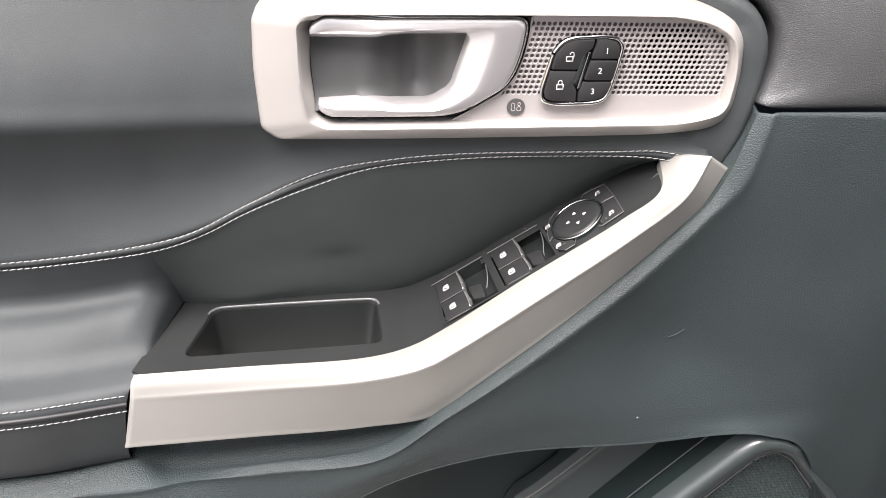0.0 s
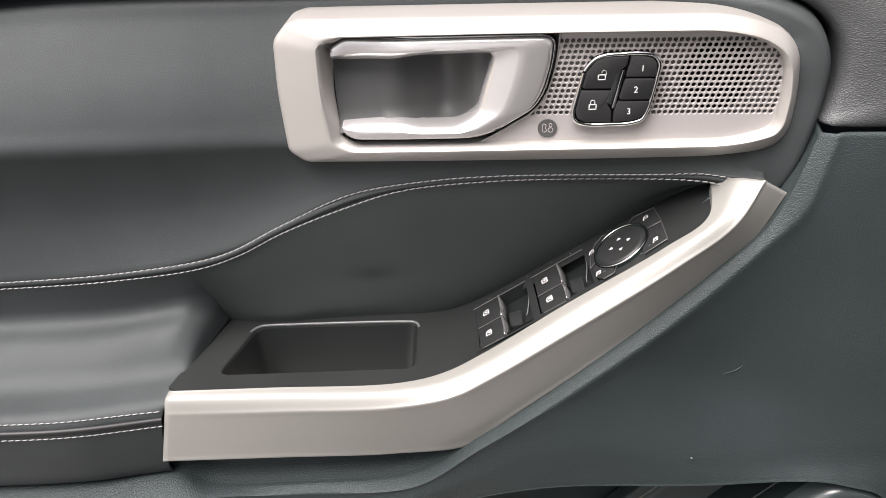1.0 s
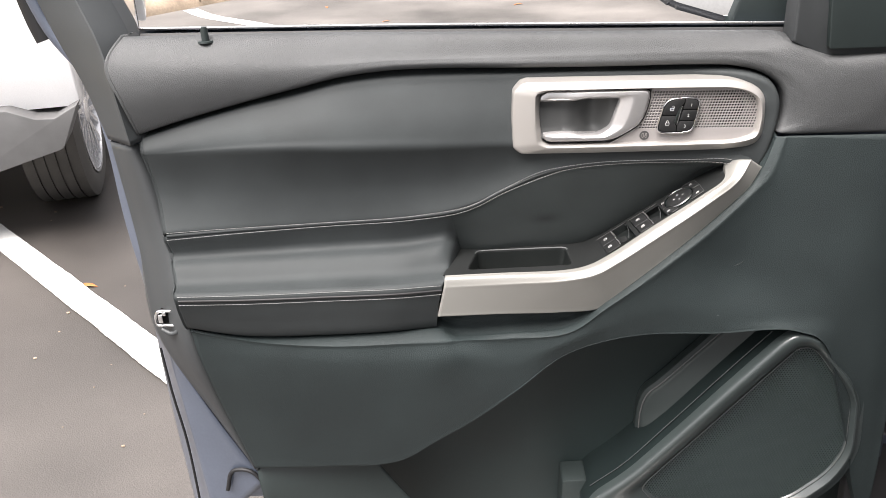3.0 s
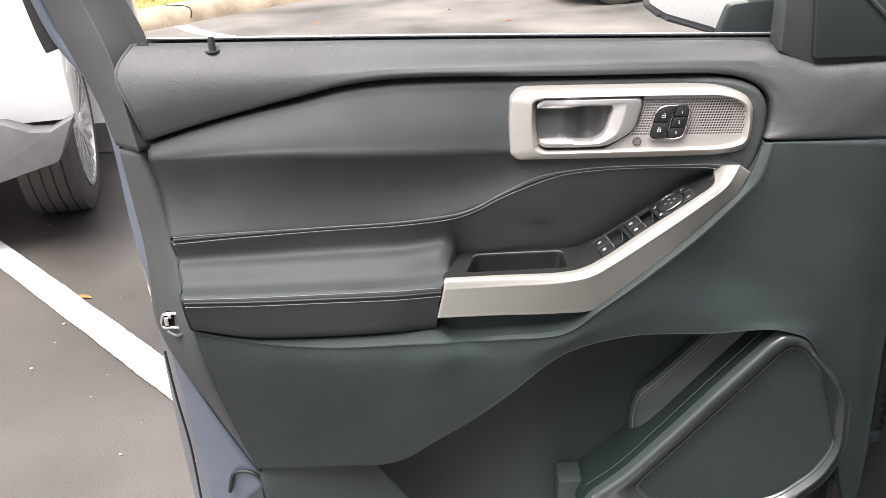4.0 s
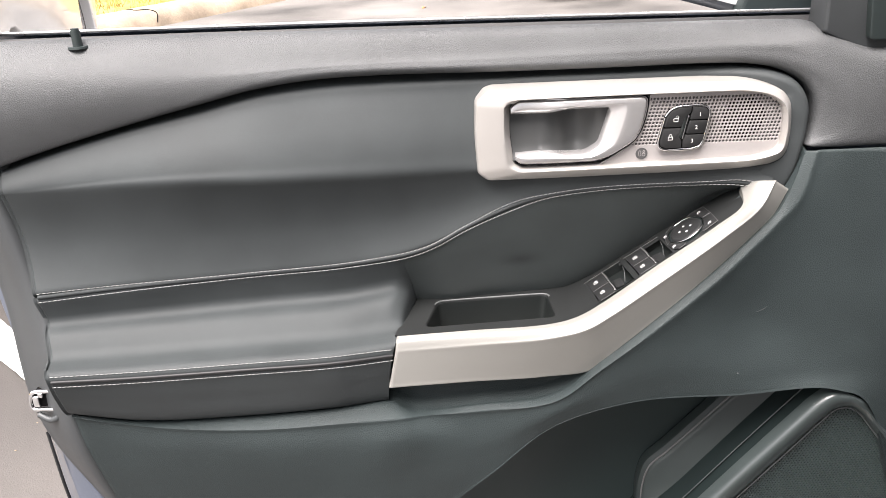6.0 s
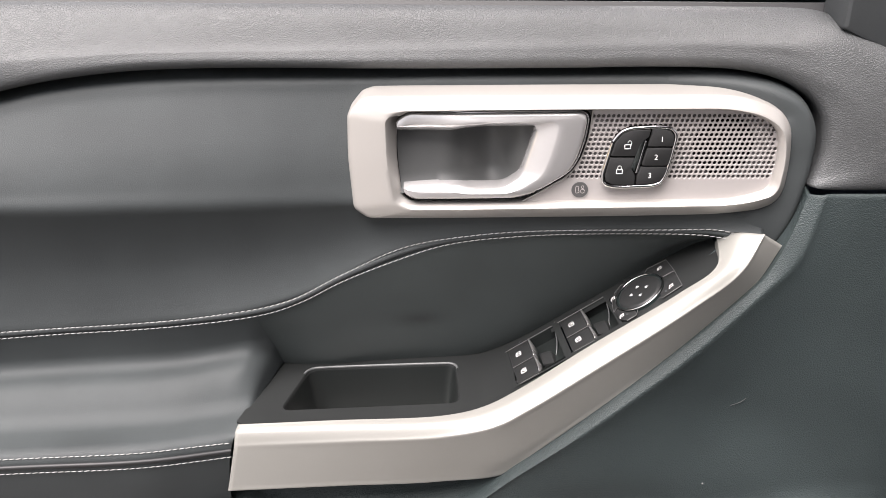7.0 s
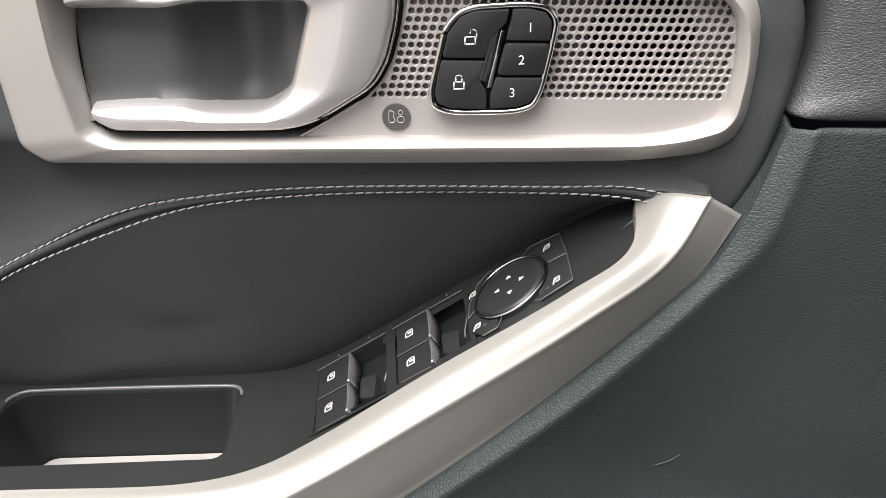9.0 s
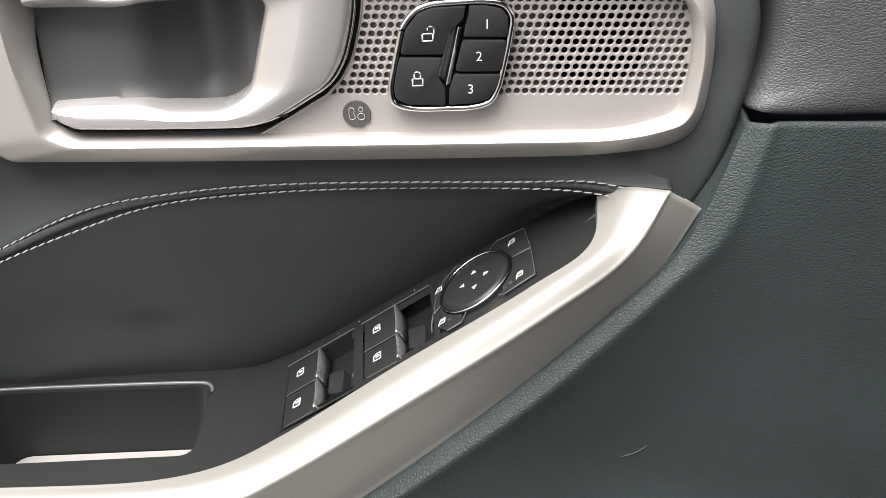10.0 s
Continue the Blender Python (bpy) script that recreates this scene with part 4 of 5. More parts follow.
tube([(x, 0.0030 + recess(x, z), z) for x, z in ((-0.0322, 1.0205), (-0.0331, 1.0080), (-0.0330, 0.9931), (-0.0318, 0.9760), (-0.0300, 0.9650), (-0.0245, 0.9595))], 0.0008, 8, 60, False, bm)
part("handle_gap_line", bm, DARK, bezel, "thin black bar standing for the shade in the handle gap")
# Black sheet that stands for the darkness behind the handle.
part("handle_gap", slab(rounded([(-0.033, 1.032), (0.118, 1.029), (0.117, 1.012), (0.105, 0.984), (0.098, 0.974), (0.068, 0.9555), (-0.022, 0.954), (-0.033, 0.960)], 0.1, 3), 0.033, 0.038), DARK, bezel, "black sheet standing for the shade behind the handle")
bm = bmesh.new()


def cup_y(x, z):
    d = 0.010 + 0.020 * math.exp(-((x - 0.040) / 0.020) ** 2) - 0.003 * math.exp(-((x - 0.064) / 0.008) ** 2)
    d = 0.0035 + (d - 0.0035) * min(1, max(0, (x + 0.0335) / 0.030)) ** 0.7
    return d + recess(x, z) - 0.012 * max(0, (abs(z - 0.995) - 0.016) / 0.016) ** 2 * (1 if x > 0 else 0.4)


sheet(bm, [[(x, cup_y(x, z), z) for x in np.linspace(-0.0335, 0.079, 60)] for z in np.linspace(1.024, 0.964, 24)])
part("handle_cup", face_out(bm), CUP, bezel, "dark plastic cup behind the handle")

# perforated plate: a lattice of cells, each with a round hole
PITCH, ROW, SLIP, LEAN = 0.00379, 0.003755, 0.00111, -0.020


def handle_side(z):
    return float(np.interp(z, [0.9500, 0.9543, 0.9597, 0.9729, 0.9800, 0.9905, 1.0079, 1.030], [0.0575, 0.0656, 0.0755, 0.0977, 0.1042, 0.1100, 0.1148, 0.1180]))


LIMIT = [(x, z) for x, y, z in ring_at(1.35, 0)]
CLEAR = [(x, z) for x, y, z in ring_at(2.0, 0)]
bm = bmesh.new()
for j in range(-7, 17):
    for i in range(-48, 36):
        x = 0.1797 + i * PITCH + j * SLIP
        z = 0.9723 + j * ROW + LEAN * (x - 0.1797)
        if x - handle_side(z) < -0.004 or not inside(x, z, LIMIT):
            continue
        if 0.138 < x < 0.172 and 0.975 < z < 1.006:
            continue
        h, r0, sl = PITCH / 2, ROW / 2, SLIP / 2
        corner = [(x + h + sl, z + r0 + LEAN * h), (x - h + sl, z + r0 - LEAN * h), (x - h - sl, z - r0 - LEAN * h), (x + h - sl, z - r0 + LEAN * h)]
        out = []
        for k in range(4):
            p, q = Vector(corner[k]), Vector(corner[(k + 1) % 4])
            out += [tuple(p.lerp(q, e / 3)) for e in range(3)]
        if j < 0 or j > 13 or x - handle_side(z) < 0.0014 or not inside(x, z, CLEAR):
            out = [(max(a, handle_side(b)), b) for a, b in corner]
            if max(a for a, b in out) - min(a for a, b in out) > 0.0003:
                bm.faces.new([bm.verts.new((a, 0.0045, b)) for a, b in out])
            continue
        turn = [math.atan2(b - z, a - x) for a, b in out]
        rings = [[(a, 0.0045, b) for a, b in out]]
        for r, y in ((0.00174, 0.0045), (0.00160, 0.0047), (0.00142, 0.0052), (0.00139, 0.0060)):
            rings.append([(x + r * math.cos(t), y, z + r * math.sin(t)) for t in turn])
        sheet(bm, rings, True)
bmesh.ops.remove_doubles(bm, verts=bm.verts, dist=0.00005)
plate = part("perforated_plate", face_out(bm), PLATE, bezel, "grey metal plate with rows of round holes", 0, 30)
bm = bmesh.new()
tube([(handle_side(z) + 0.0002, 0.0046, z) for z in (0.9515, 0.9570, 0.9630, 0.9690, 0.9729, 0.9765, 0.9800, 0.9850, 0.9905, 1.0000, 1.0079, 1.0180, 1.0270)], 0.0008, 8, 90, False, bm)
part("plate_lip", bm, SATIN, plate, "bright lip along the handle")
# backing with a round opening for the tweeter
bm = bmesh.new()
angles = np.linspace(0, 2 * math.pi, 48, endpoint=False)
cx, cz = 0.2190, 0.9960
sheet(bm, [[(cx + 0.0235 * math.cos(a), 0.0064, cz + 0.0235 * math.sin(a)) for a in angles],
           [(np.clip(cx + 0.30 * math.cos(a), 0.098, 0.261), 0.0064, np.clip(cz + 0.30 * math.sin(a), 0.955, 1.026 - 0.018 * max(0, math.cos(a)))) for a in angles]], True)
part("backing", face_out(bm), BACKING, plate, "grey backing behind the holes", 0.001)
bm = bmesh.new()
bmesh.ops.create_circle(bm, cap_ends=True, segments=32, radius=0.028, matrix=Matrix.Translation((cx, 0.013, cz)) @ Matrix.Rotation(radians(90), 4, "X"))
part("tweeter", face_out(bm), DARK, plate, "black tweeter behind the holes", 0.001)
# round maker's badge with plain marks
bm = bmesh.new()
bmesh.ops.create_cone(bm, cap_ends=True, segments=40, radius1=0.0066, radius2=0.0064, depth=0.0012, matrix=Matrix.Translation((0.1100, 0.0042, 0.9630)) @ Matrix.Rotation(radians(90), 4, "X"))
badge = part("badge", bm, BADGE, plate, "round dark grey badge")
for pts in ([(0.1072, 0.9605), (0.1072, 0.9662), (0.1090, 0.9655), (0.1088, 0.9634), (0.1094, 0.9612)],
            [(0.1121 + 0.0016 * math.cos(a), 0.9619 + 0.0016 * math.sin(a)) for a in np.linspace(0, 2 * math.pi, 12, endpoint=False)],
            [(0.1121 + 0.0009 * math.cos(a), 0.9653 + 0.0012 * math.sin(a)) for a in np.linspace(0, 2 * math.pi, 10, endpoint=False)]):
    bm = bmesh.new()
    tube([(x, 0.0035, z) for x, z in pts], 0.00024, 6, 40, True, bm)
    part("badge_mark", bm, PLATE, badge, "plain pale outline shape")

# ---- lock and memory switches ----
LOCK = [(0.1333, 1.0037), (0.1392, 1.0109), (0.1453, 1.0134), (0.1550, 1.0141), (0.1693, 1.0143), (0.1772, 1.0124), (0.1804, 1.0076), (0.1798, 1.0003), (0.1775, 0.9878), (0.1743, 0.9749), (0.1713, 0.9697), (0.1655, 0.9674), (0.1514, 0.9666), (0.1336, 0.9674), (0.1279, 0.9702), (0.1266, 0.9759), (0.1287, 0.9863), (0.1312, 0.9964)]
lock_line = [tuple(p) for p in curve(LOCK, 80, True)]
locks = part("lock_switch", slab(lock_line, 0.0012, 0.012), DARK, bezel, "black lock and seat memory switch unit")
bm = bmesh.new()
tube([(x, -0.0004, z) for x, z in LOCK], 0.0013, 8, 110, True, bm)
part("chrome_ring", bm, CHROME, locks, "thin chrome ring")
BUTTONS = [
    ("unlock_button", [(0.1345, 1.0030), (0.1400, 1.0098), (0.1462, 1.0122), (0.1608, 1.0127), (0.1596, 1.0070), (0.1535, 1.0012), (0.1508, 0.9918), (0.1318, 0.9922)]),
    ("lock_button", [(0.1315, 0.9908), (0.1505, 0.9904), (0.1480, 0.9822), (0.1512, 0.9758), (0.1512, 0.9683), (0.1345, 0.9690), (0.1292, 0.9715), (0.1281, 0.9762), (0.1301, 0.9860)]),
    ("memory_button", [(0.1622, 1.0127), (0.1690, 1.0128), (0.1762, 1.0110), (0.1789, 1.0072), (0.1786, 0.9990), (0.1596, 0.9994), (0.1606, 1.0045), (0.1617, 1.0080)]),
    ("memory_button", [(0.1592, 0.9981), (0.1784, 0.9977), (0.1762, 0.9837), (0.1556, 0.9840)]),
    ("memory_button", [(0.1553, 0.9827), (0.1759, 0.9824), (0.1737, 0.9752), (0.1703, 0.9710), (0.1650, 0.9692), (0.1527, 0.9685), (0.1529, 0.9757)]),
]
for name, pts in BUTTONS:
    part(name, slab(rounded(pts, 0.14, 3), -0.0018, 0.004, 0.0005, 2), BUTTON, locks)
bm, _ = loft([[(0.1535, -0.0016, 1.0010), (0.1508, -0.0016, 0.9915), (0.1480, -0.0016, 0.9822)], [(0.1572, 0.0012, 1.0040), (0.1545, 0.0012, 0.9915), (0.1512, 0.0012, 0.9785)]], 12, 3)
part("sloped_edge", face_out(bm), SURROUND, locks, "dark sloped edge beside the chrome slip", 0.0004)
part("chrome_slip", slab(rounded([(0.1574, 1.0042), (0.1590, 1.0030), (0.1535, 0.9785), (0.1514, 0.9778)], 0.3, 4), -0.0012, 0.003, 0.0004), CHROME, locks, "chrome slip between the buttons")


def write(text, x, y, z, size, parent, m=None):
    cu = bpy.data.curves.new("print", "FONT")
    cu.body, cu.size, cu.align_x, cu.align_y, cu.extrude = text, size, "CENTER", "CENTER", 0.00005
    cu.offset = -0.00005
    cu.materials.append(GLYPH)
    ob = new("print", cu)
    ob.parent = parent
    ob.matrix_world = m if m is not None else Matrix.Translation((x, y, z)) @ Matrix.Rotation(radians(90), 4, "X")
    return ob


for text, x, z in (("1", 0.1698, 1.0047), ("2", 0.1663, 0.9906), ("3", 0.1625, 0.9758)):
    write(text, x, -0.00195, z, 0.0060, locks)


def strokes(name, lines, width, parent, m):
    """Printed line marks: flat bars along the given lines of a plane."""
    bm = bmesh.new()
    for pts in lines:
        for (a, b), (c, d) in zip(pts, pts[1:]):
            e = Vector((c - a, d - b))
            if e.length < 1e-7:
                continue
            t = e.normalized() * width / 2
            n = Vector((-t.y, t.x))
            q = [Vector((a, b)) - t + n, Vector((a, b)) - t - n, Vector((c, d)) + t - n, Vector((c, d)) + t + n]
            bm.faces.new([bm.verts.new(m @ Vector((p.x, p.y, 0.0))) for p in q])
    return part(name, bm, GLYPH, parent, "white printed symbol", 0.00004)


def padlock(x, z, shift):
    u = 0.00118
    arch = [(shift + math.cos(a) * u * 1.15, 0.6 * u + 1.6 * u + math.sin(a) * u * 1.15) for a in np.linspace(math.pi, 0, 9)]
    body = [(-1.9 * u, -1.9 * u), (1.9 * u, -1.9 * u), (1.9 * u, 0.8 * u), (-1.9 * u, 0.8 * u), (-1.9 * u, -1.9 * u)]
    left = [] if shift else [(shift - u * 1.15, 0.8 * u)]
    return [[(x + a, z + b) for a, b in body], [(x + a, z + b) for a, b in left + arch + [(shift + u * 1.15, 0.8 * u)]]]


FACE = Matrix.Translation((0, -0.00190, 0)) @ Matrix.Rotation(radians(90), 4, "X")
strokes("unlock_symbol", padlock(0.1441, 1.0003, 0.0014), 0.00062, locks, FACE)
strokes("lock_symbol", padlock(0.1390, 0.9803, 0.0), 0.00062, locks, FACE)

# ---- window and mirror switches, on the sloping part of the plate ----
def key(outline, top, base, bevel, m):
    """A key with its outline in the panel's plane, its face at height top."""
    flip = Matrix(((1, 0, 0, 0), (0, 0, 1, 0), (0, -1, 0, 0), (0, 0, 0, 1)))
    return slab(outline, -top, -base, bevel, 2, m @ flip)


def welled(us, vs, wells, depth, m):
    """A flat deck with sunk wells, over a grid of lines in the panel's plane."""
    bm = bmesh.new()
    low = lambda a, b: any(w[0] <= a <= w[1] and w[2] <= b <= w[3] for w in wells)
    put = lambda a, b, h: bm.verts.new(m @ Vector((a, b, h)))
    for u0, u1 in zip(us, us[1:]):
        for v0, v1 in zip(vs, vs[1:]):
            cu, cv = (u0 + u1) / 2, (v0 + v1) / 2
            h = -depth if low(cu, cv) else 0.0008
            # Well faces take the second, darker plastic, which stands for their shade.
            bm.faces.new([put(u0, v0, h), put(u1, v0, h), put(u1, v1, h), put(u0, v1, h)]).material_index = int(h < 0)
            if h < 0:
                for (a, b), (c, d), (e, f) in (((u0, v0), (u1, v0), (cu, 2 * v0 - cv)), ((u1, v0), (u1, v1), (2 * u1 - cu, cv)), ((u1, v1), (u0, v1), (cu, 2 * v1 - cv)), ((u0, v1), (u0, v0), (2 * u0 - cu, cv))):
                    if not low(e, f):
                        bm.faces.new([put(a, b, 0.0008), put(c, d, 0.0008), put(c, d, h), put(a, b, h)]).material_index = 1
    return bm


WELLS = [(0.0012, 0.0490, -0.0318, 0.0255), (0.0552, 0.1010, -0.0288, 0.0255)]
bm = welled([-0.0025, 0.0012, 0.0490, 0.0552, 0.1010, 0.1040], [-0.0335, -0.0318, -0.0288, 0.0255, 0.0270], WELLS, 0.010, SHEAR)
panel = part("switch_panel", face_out(bm, (-0.5, 0, 1)), (DECK, TRAY), door, "black window and mirror switch panel", 0, 30)


def rail_line(pts, r, name, mat, parent, m, h=0.0012):
    bm = bmesh.new()
    for a, b in zip(pts, pts[1:]):
        pa, pb = m @ Vector((*a, h)), m @ Vector((*b, h))
        tube([tuple(pa), tuple(pa.lerp(pb, 0.5)), tuple(pb)], r, 6, 4, False, bm)
    return part(name, bm, mat, parent)


for u0, low, wide in ((0.0012, -0.0314, 0.0478), (0.0552, -0.0284, 0.0458)):
    for v0, v1 in ((-0.0048, 0.0248), (low, -0.0060)):
        out = rounded([(u0 + 0.0014, v0), (u0 + 0.0225, v0), (u0 + 0.0225, v1), (u0 + 0.0014, v1)], 0.06, 3)
        rocker = part("window_rocker", key(out, 0.0016, -0.0128, 0.0007, SHEAR), SWITCH, panel, "black window rocker key")
        bm = bmesh.new()
        rows = []
        for f in np.linspace(0, 1, 9):
            v = v1 - 0.0006 - (v1 - v0 - 0.0012) * f
            w, bow = 0.0010 * (0.75 + 0.5 * math.sin(math.pi * min(1, f * 1.25))), 0.0007 * math.sin(math.pi * f)
            rows.append([tuple(SHEAR @ Vector((u0 + 0.0232 + bow + a * w, v, h))) for a, h in ((-1, -0.006), (-1, 0.0016), (-0.6, 0.0026), (0.2, 0.0028), (0.9, 0.0018), (1.1, -0.001), (1.0, -0.006))])
        sheet(bm, rows)
        part("bright_edge", face_out(bm, (0, -0.3, 1)), EDGE, rocker, "satin silver grip edge", 0.0003)
        cu, cv = u0 + 0.0100, (v0 + v1) / 2 + 0.0012
        q = 0.0022
        strokes("window_symbol", [[(cu - q, cv - q * 1.3), (cu + q, cv - q * 1.3), (cu + q, cv + q * 1.3), (cu - q * 0.2, cv + q * 1.3), (cu - q, cv + q * 0.6), (cu - q, cv - q * 1.3)],
                                  [(cu - q * 0.3, cv + 0.45 * q), (cu + q * 0.5, cv + 0.45 * q)], [(cu - q * 0.3, cv - 0.1 * q), (cu + q * 0.5, cv - 0.1 * q)]], 0.00068, rocker, SHEAR @ Matrix.Translation((0, 0, 0.0017)))
    part("finger_lever", key(rounded([(u0 + 0.0262, -0.0150), (u0 + 0.0362, -0.0200), (u0 + 0.0376, -0.0000), (u0 + 0.0262, 0.0045)], 0.16, 3), -0.0042, -0.0128, 0.0010, SHEAR), SWITCH, panel, "small black lever behind the keys")
    bm = bmesh.new()
    tube([tuple(SHEAR @ Vector((u, v, h))) for u, v, h in ((u0 + wide - 0.0006, 0.0200, -0.0030), (u0 + wide - 0.0030, 0.0100, -0.0060), (u0 + wide - 0.0070, 0.0020, -0.0090), (u0 + 0.0375, -0.0030, -0.0110))], 0.0005, 6, 24, False, bm)
    part("well_curve", bm, LIP, panel, "pale curved edge in the recess")
    # Thin grey lines draw the highlights along the panel and rocker edges.
    rail_line([(u0 - 0.0012, 0.0262), (u0 + wide, 0.0264)], 0.00035, "edge_highlight", BADGE, panel, SHEAR, 0.0010)
    rail_line([(u0 + 0.0030, low - 0.0007), (u0 + 0.0220, low - 0.0007)], 0.00025, "edge_highlight", BADGE, panel, SHEAR, 0.0010)
    rail_line([(u0 + 0.0014, -0.0052), (u0 + 0.0225, -0.0050)], 0.00025, "edge_highlight", BADGE, panel, SHEAR, 0.0016)
dial = part("mirror_dial_base", key([(0.1292 + 0.0212 * math.cos(a), 0.0010 + 0.0228 * math.sin(a)) for a in np.linspace(0, 2 * math.pi, 56, endpoint=False)], 0.0022, -0.002, 0.0008, PANEL), GLOSSY, panel, "satin ring of the mirror dial")
bm = bmesh.new()
tube([tuple(PANEL @ Vector((0.1292 + 0.0212 * math.cos(t), 0.0010 + 0.0227 * math.sin(t), 0.0030))) for t in np.linspace(0, 2 * math.pi, 24, endpoint=False)], 0.0008, 6, 90, True, bm)
part("dial_ring", bm, CHROME, dial, "thin bright ring round the dial")
bm = bmesh.new()
prof = [(0.0200, 0.0010), (0.0196, 0.0020), (0.0186, 0.0034), (0.0172, 0.0038), (0.0130, 0.0035), (0.0, 0.0034)]
v = sheet(bm, [[PANEL @ Vector((0.1292 + r * math.cos(a), 0.0010 + 1.045 * r * math.sin(a), h)) for a in np.linspace(0, 2 * math.pi, 56, endpoint=False)] for r, h in prof[:-1]], True)
bm.faces.new(v[-1])
bmesh.ops.recalc_face_normals(bm, faces=bm.faces)
knob = part("mirror_dial", bm, SWITCH, dial, "round black mirror adjusting dial")
for a in range(4):
    c = Vector((0.1292 + 0.0072 * math.cos(radians(a * 90)), 0.0010 + 0.0072 * math.sin(radians(a * 90))))
    d = Vector((math.cos(radians(a * 90)), math.sin(radians(a * 90))))
    n = Vector((-d.y, d.x))
    bm = bmesh.new()
    bm.faces.new([bm.verts.new(PANEL @ Vector((*p, 0.0039))) for p in (c + d * 0.0019, c - d * 0.0012 + n * 0.0017, c - d * 0.0012 - n * 0.0017)])
    part("dial_arrow", bm, GLYPH, knob, "white printed arrow mark", 0.00004)


def arc(r, a0, a1, n=10):
    return [(0.1292 + r * math.cos(radians(a)), 0.0010 + r * 1.04 * math.sin(radians(a))) for a in np.linspace(a0, a1, n)]


SIDE_KEYS = [
    ([(0.1426, 0.0298), (0.1604, 0.0272), (0.1622, 0.0052), (0.1522, 0.0058)] + arc(0.0222, 14, 62)),
    ([(0.1622, 0.0040), (0.1627, -0.0208), (0.1448, -0.0232)] + arc(0.0222, -48, 8)),
    ([(0.1200, 0.0262), (0.1167, 0.0278), (0.1092, 0.0209), (0.1042, 0.0065), (0.1034, -0.0060)] + arc(0.0222, 186, 124)),
    ([(0.1036, -0.0076), (0.1052, -0.0200), (0.1114, -0.0276), (0.1199, -0.0272)] + arc(0.0222, 246, 192)),
]
for pts, (u, v) in zip(SIDE_KEYS, ((0.1521, 0.0205), (0.1545, -0.0140), (0.1056, 0.0140), (0.1082, -0.0175))):
    k = part("mirror_key", key(pts, 0.0020, -0.002, 0.0005, PANEL), SWITCH, panel, "small black mirror key")
    q = 0.0017
    strokes("mirror_symbol", [[(u - q, v - q), (u + q, v - q), (u + 1.2 * q, v + q), (u - 0.4 * q, v + q), (u - q, v - q)], [(u - q, v - 1.8 * q), (u - q, v - q)], [(u - 0.5 * q, v), (u + 0.6 * q, v + 0.3 * q)]], 0.0005, k, PANEL @ Matrix.Translation((0, 0, 0.0021)))
# The same drawn highlights round the mirror keys.
for pts in ([(0.1384, 0.0250), (0.1426, 0.0302), (0.1604, 0.0276), (0.1626, 0.0050), (0.1630, -0.0212), (0.1448, -0.0236), (0.1418, -0.0212)], [(0.1622, 0.0046), (0.1518, 0.0052)], [(0.1211, 0.0252), (0.1167, 0.0282), (0.1088, 0.0211), (0.1038, 0.0065), (0.1030, -0.0066), (0.1075, -0.0020)], [(0.1226, -0.0212), (0.1199, -0.0276), (0.1114, -0.0280)]):
    rail_line(pts, 0.00028, "edge_highlight", BADGE, panel, PANEL, 0.0018)
for u, v in ((0.1494, -0.0176), (0.1131, -0.0200), (0.1107, 0.0225)):
    bm = bmesh.new()
    bmesh.ops.create_cone(bm, cap_ends=True, segments=14, radius1=0.0011, radius2=0.0010, depth=0.0006, matrix=PANEL @ Matrix.Translation((u, v, 0.0021)))
    part("indicator_lamp", bm, TRIM, panel, "unlit indicator dot")

# specks of dust along the panel's upper edge
for u, v, r in ((0.012, 0.0300, 0.00040), (0.034, 0.0312, 0.00028), (0.049, 0.0305, 0.00034), (0.071, 0.0320, 0.00026), (0.088, 0.0302, 0.00042), (0.096, 0.0340, 0.00025), (0.121, 0.0335, 0.00032), (0.150, 0.0325, 0.00026), (-0.012, 0.0040, 0.00030), (-0.016, -0.0160, 0.00025)):
    bm = bmesh.new()
    bmesh.ops.create_icosphere(bm, subdivisions=1, radius=r, matrix=PANEL @ Matrix.Translation((u, v, 0.0009)))
    part("dust_speck", bm, THREAD, panel, "pale speck of dust")

# ---- door shell, edge, window frame ----
bm = slab([(-0.648, 1.00), (-0.648, 0.66), (-0.640, 0.45), (-0.63, 0.28), (0.5, 0.28), (0.52, 1.07), (-0.62, 1.09)], 0.085, 0.16, 0.008)
part("door_shell", bm, PAINT, door, "blue grey painted outer door shell")
EDGE_A = [(-0.6810, 0.0850, 1.0900), (-0.6650, 0.0750, 0.9850), (-0.6610, 0.0700, 0.8400), (-0.6489, 0.0650, 0.6900), (-0.6439, 0.0600, 0.5000), (-0.6339, 0.0550, 0.3000)]
EDGE_B = [(-0.6680, 0.0450, 1.0600), (-0.6490, 0.0300, 0.9850), (-0.6390, 0.0200, 0.8400), (-0.6150, 0.0060, 0.6900), (-0.5920, -0.0040, 0.5000), (-0.5780, -0.0040, 0.3000)]
EDGE_C = [(-0.645, 0.035, 1.060), (-0.632, 0.020, 0.985), (-0.619, 0.008, 0.840), (-0.612, -0.010, 0.690), (-0.560, -0.016, 0.560), (-0.480, -0.020, 0.400)]
bm, _ = loft(crisp([EDGE_A, EDGE_B, EDGE_C], (1,), 0.1), 60, 5)
part("door_edge", face_out(bm), PAINT, door, "blue grey painted door edge", 0.003)
bm = bmesh.new()
tube([(-0.545, -0.018, 0.385), (-0.530, -0.020, 0.425), (-0.500, -0.024, 0.427), (-0.480, -0.026, 0.400), (-0.475, -0.026, 0.360)], 0.0035, 6, 40, False, bm)
part("edge_seal", bm, SEAL, door, "black sealing bead on the painted edge")
# A black bar draws the shade in the fold of the paint.
bm = bmesh.new()
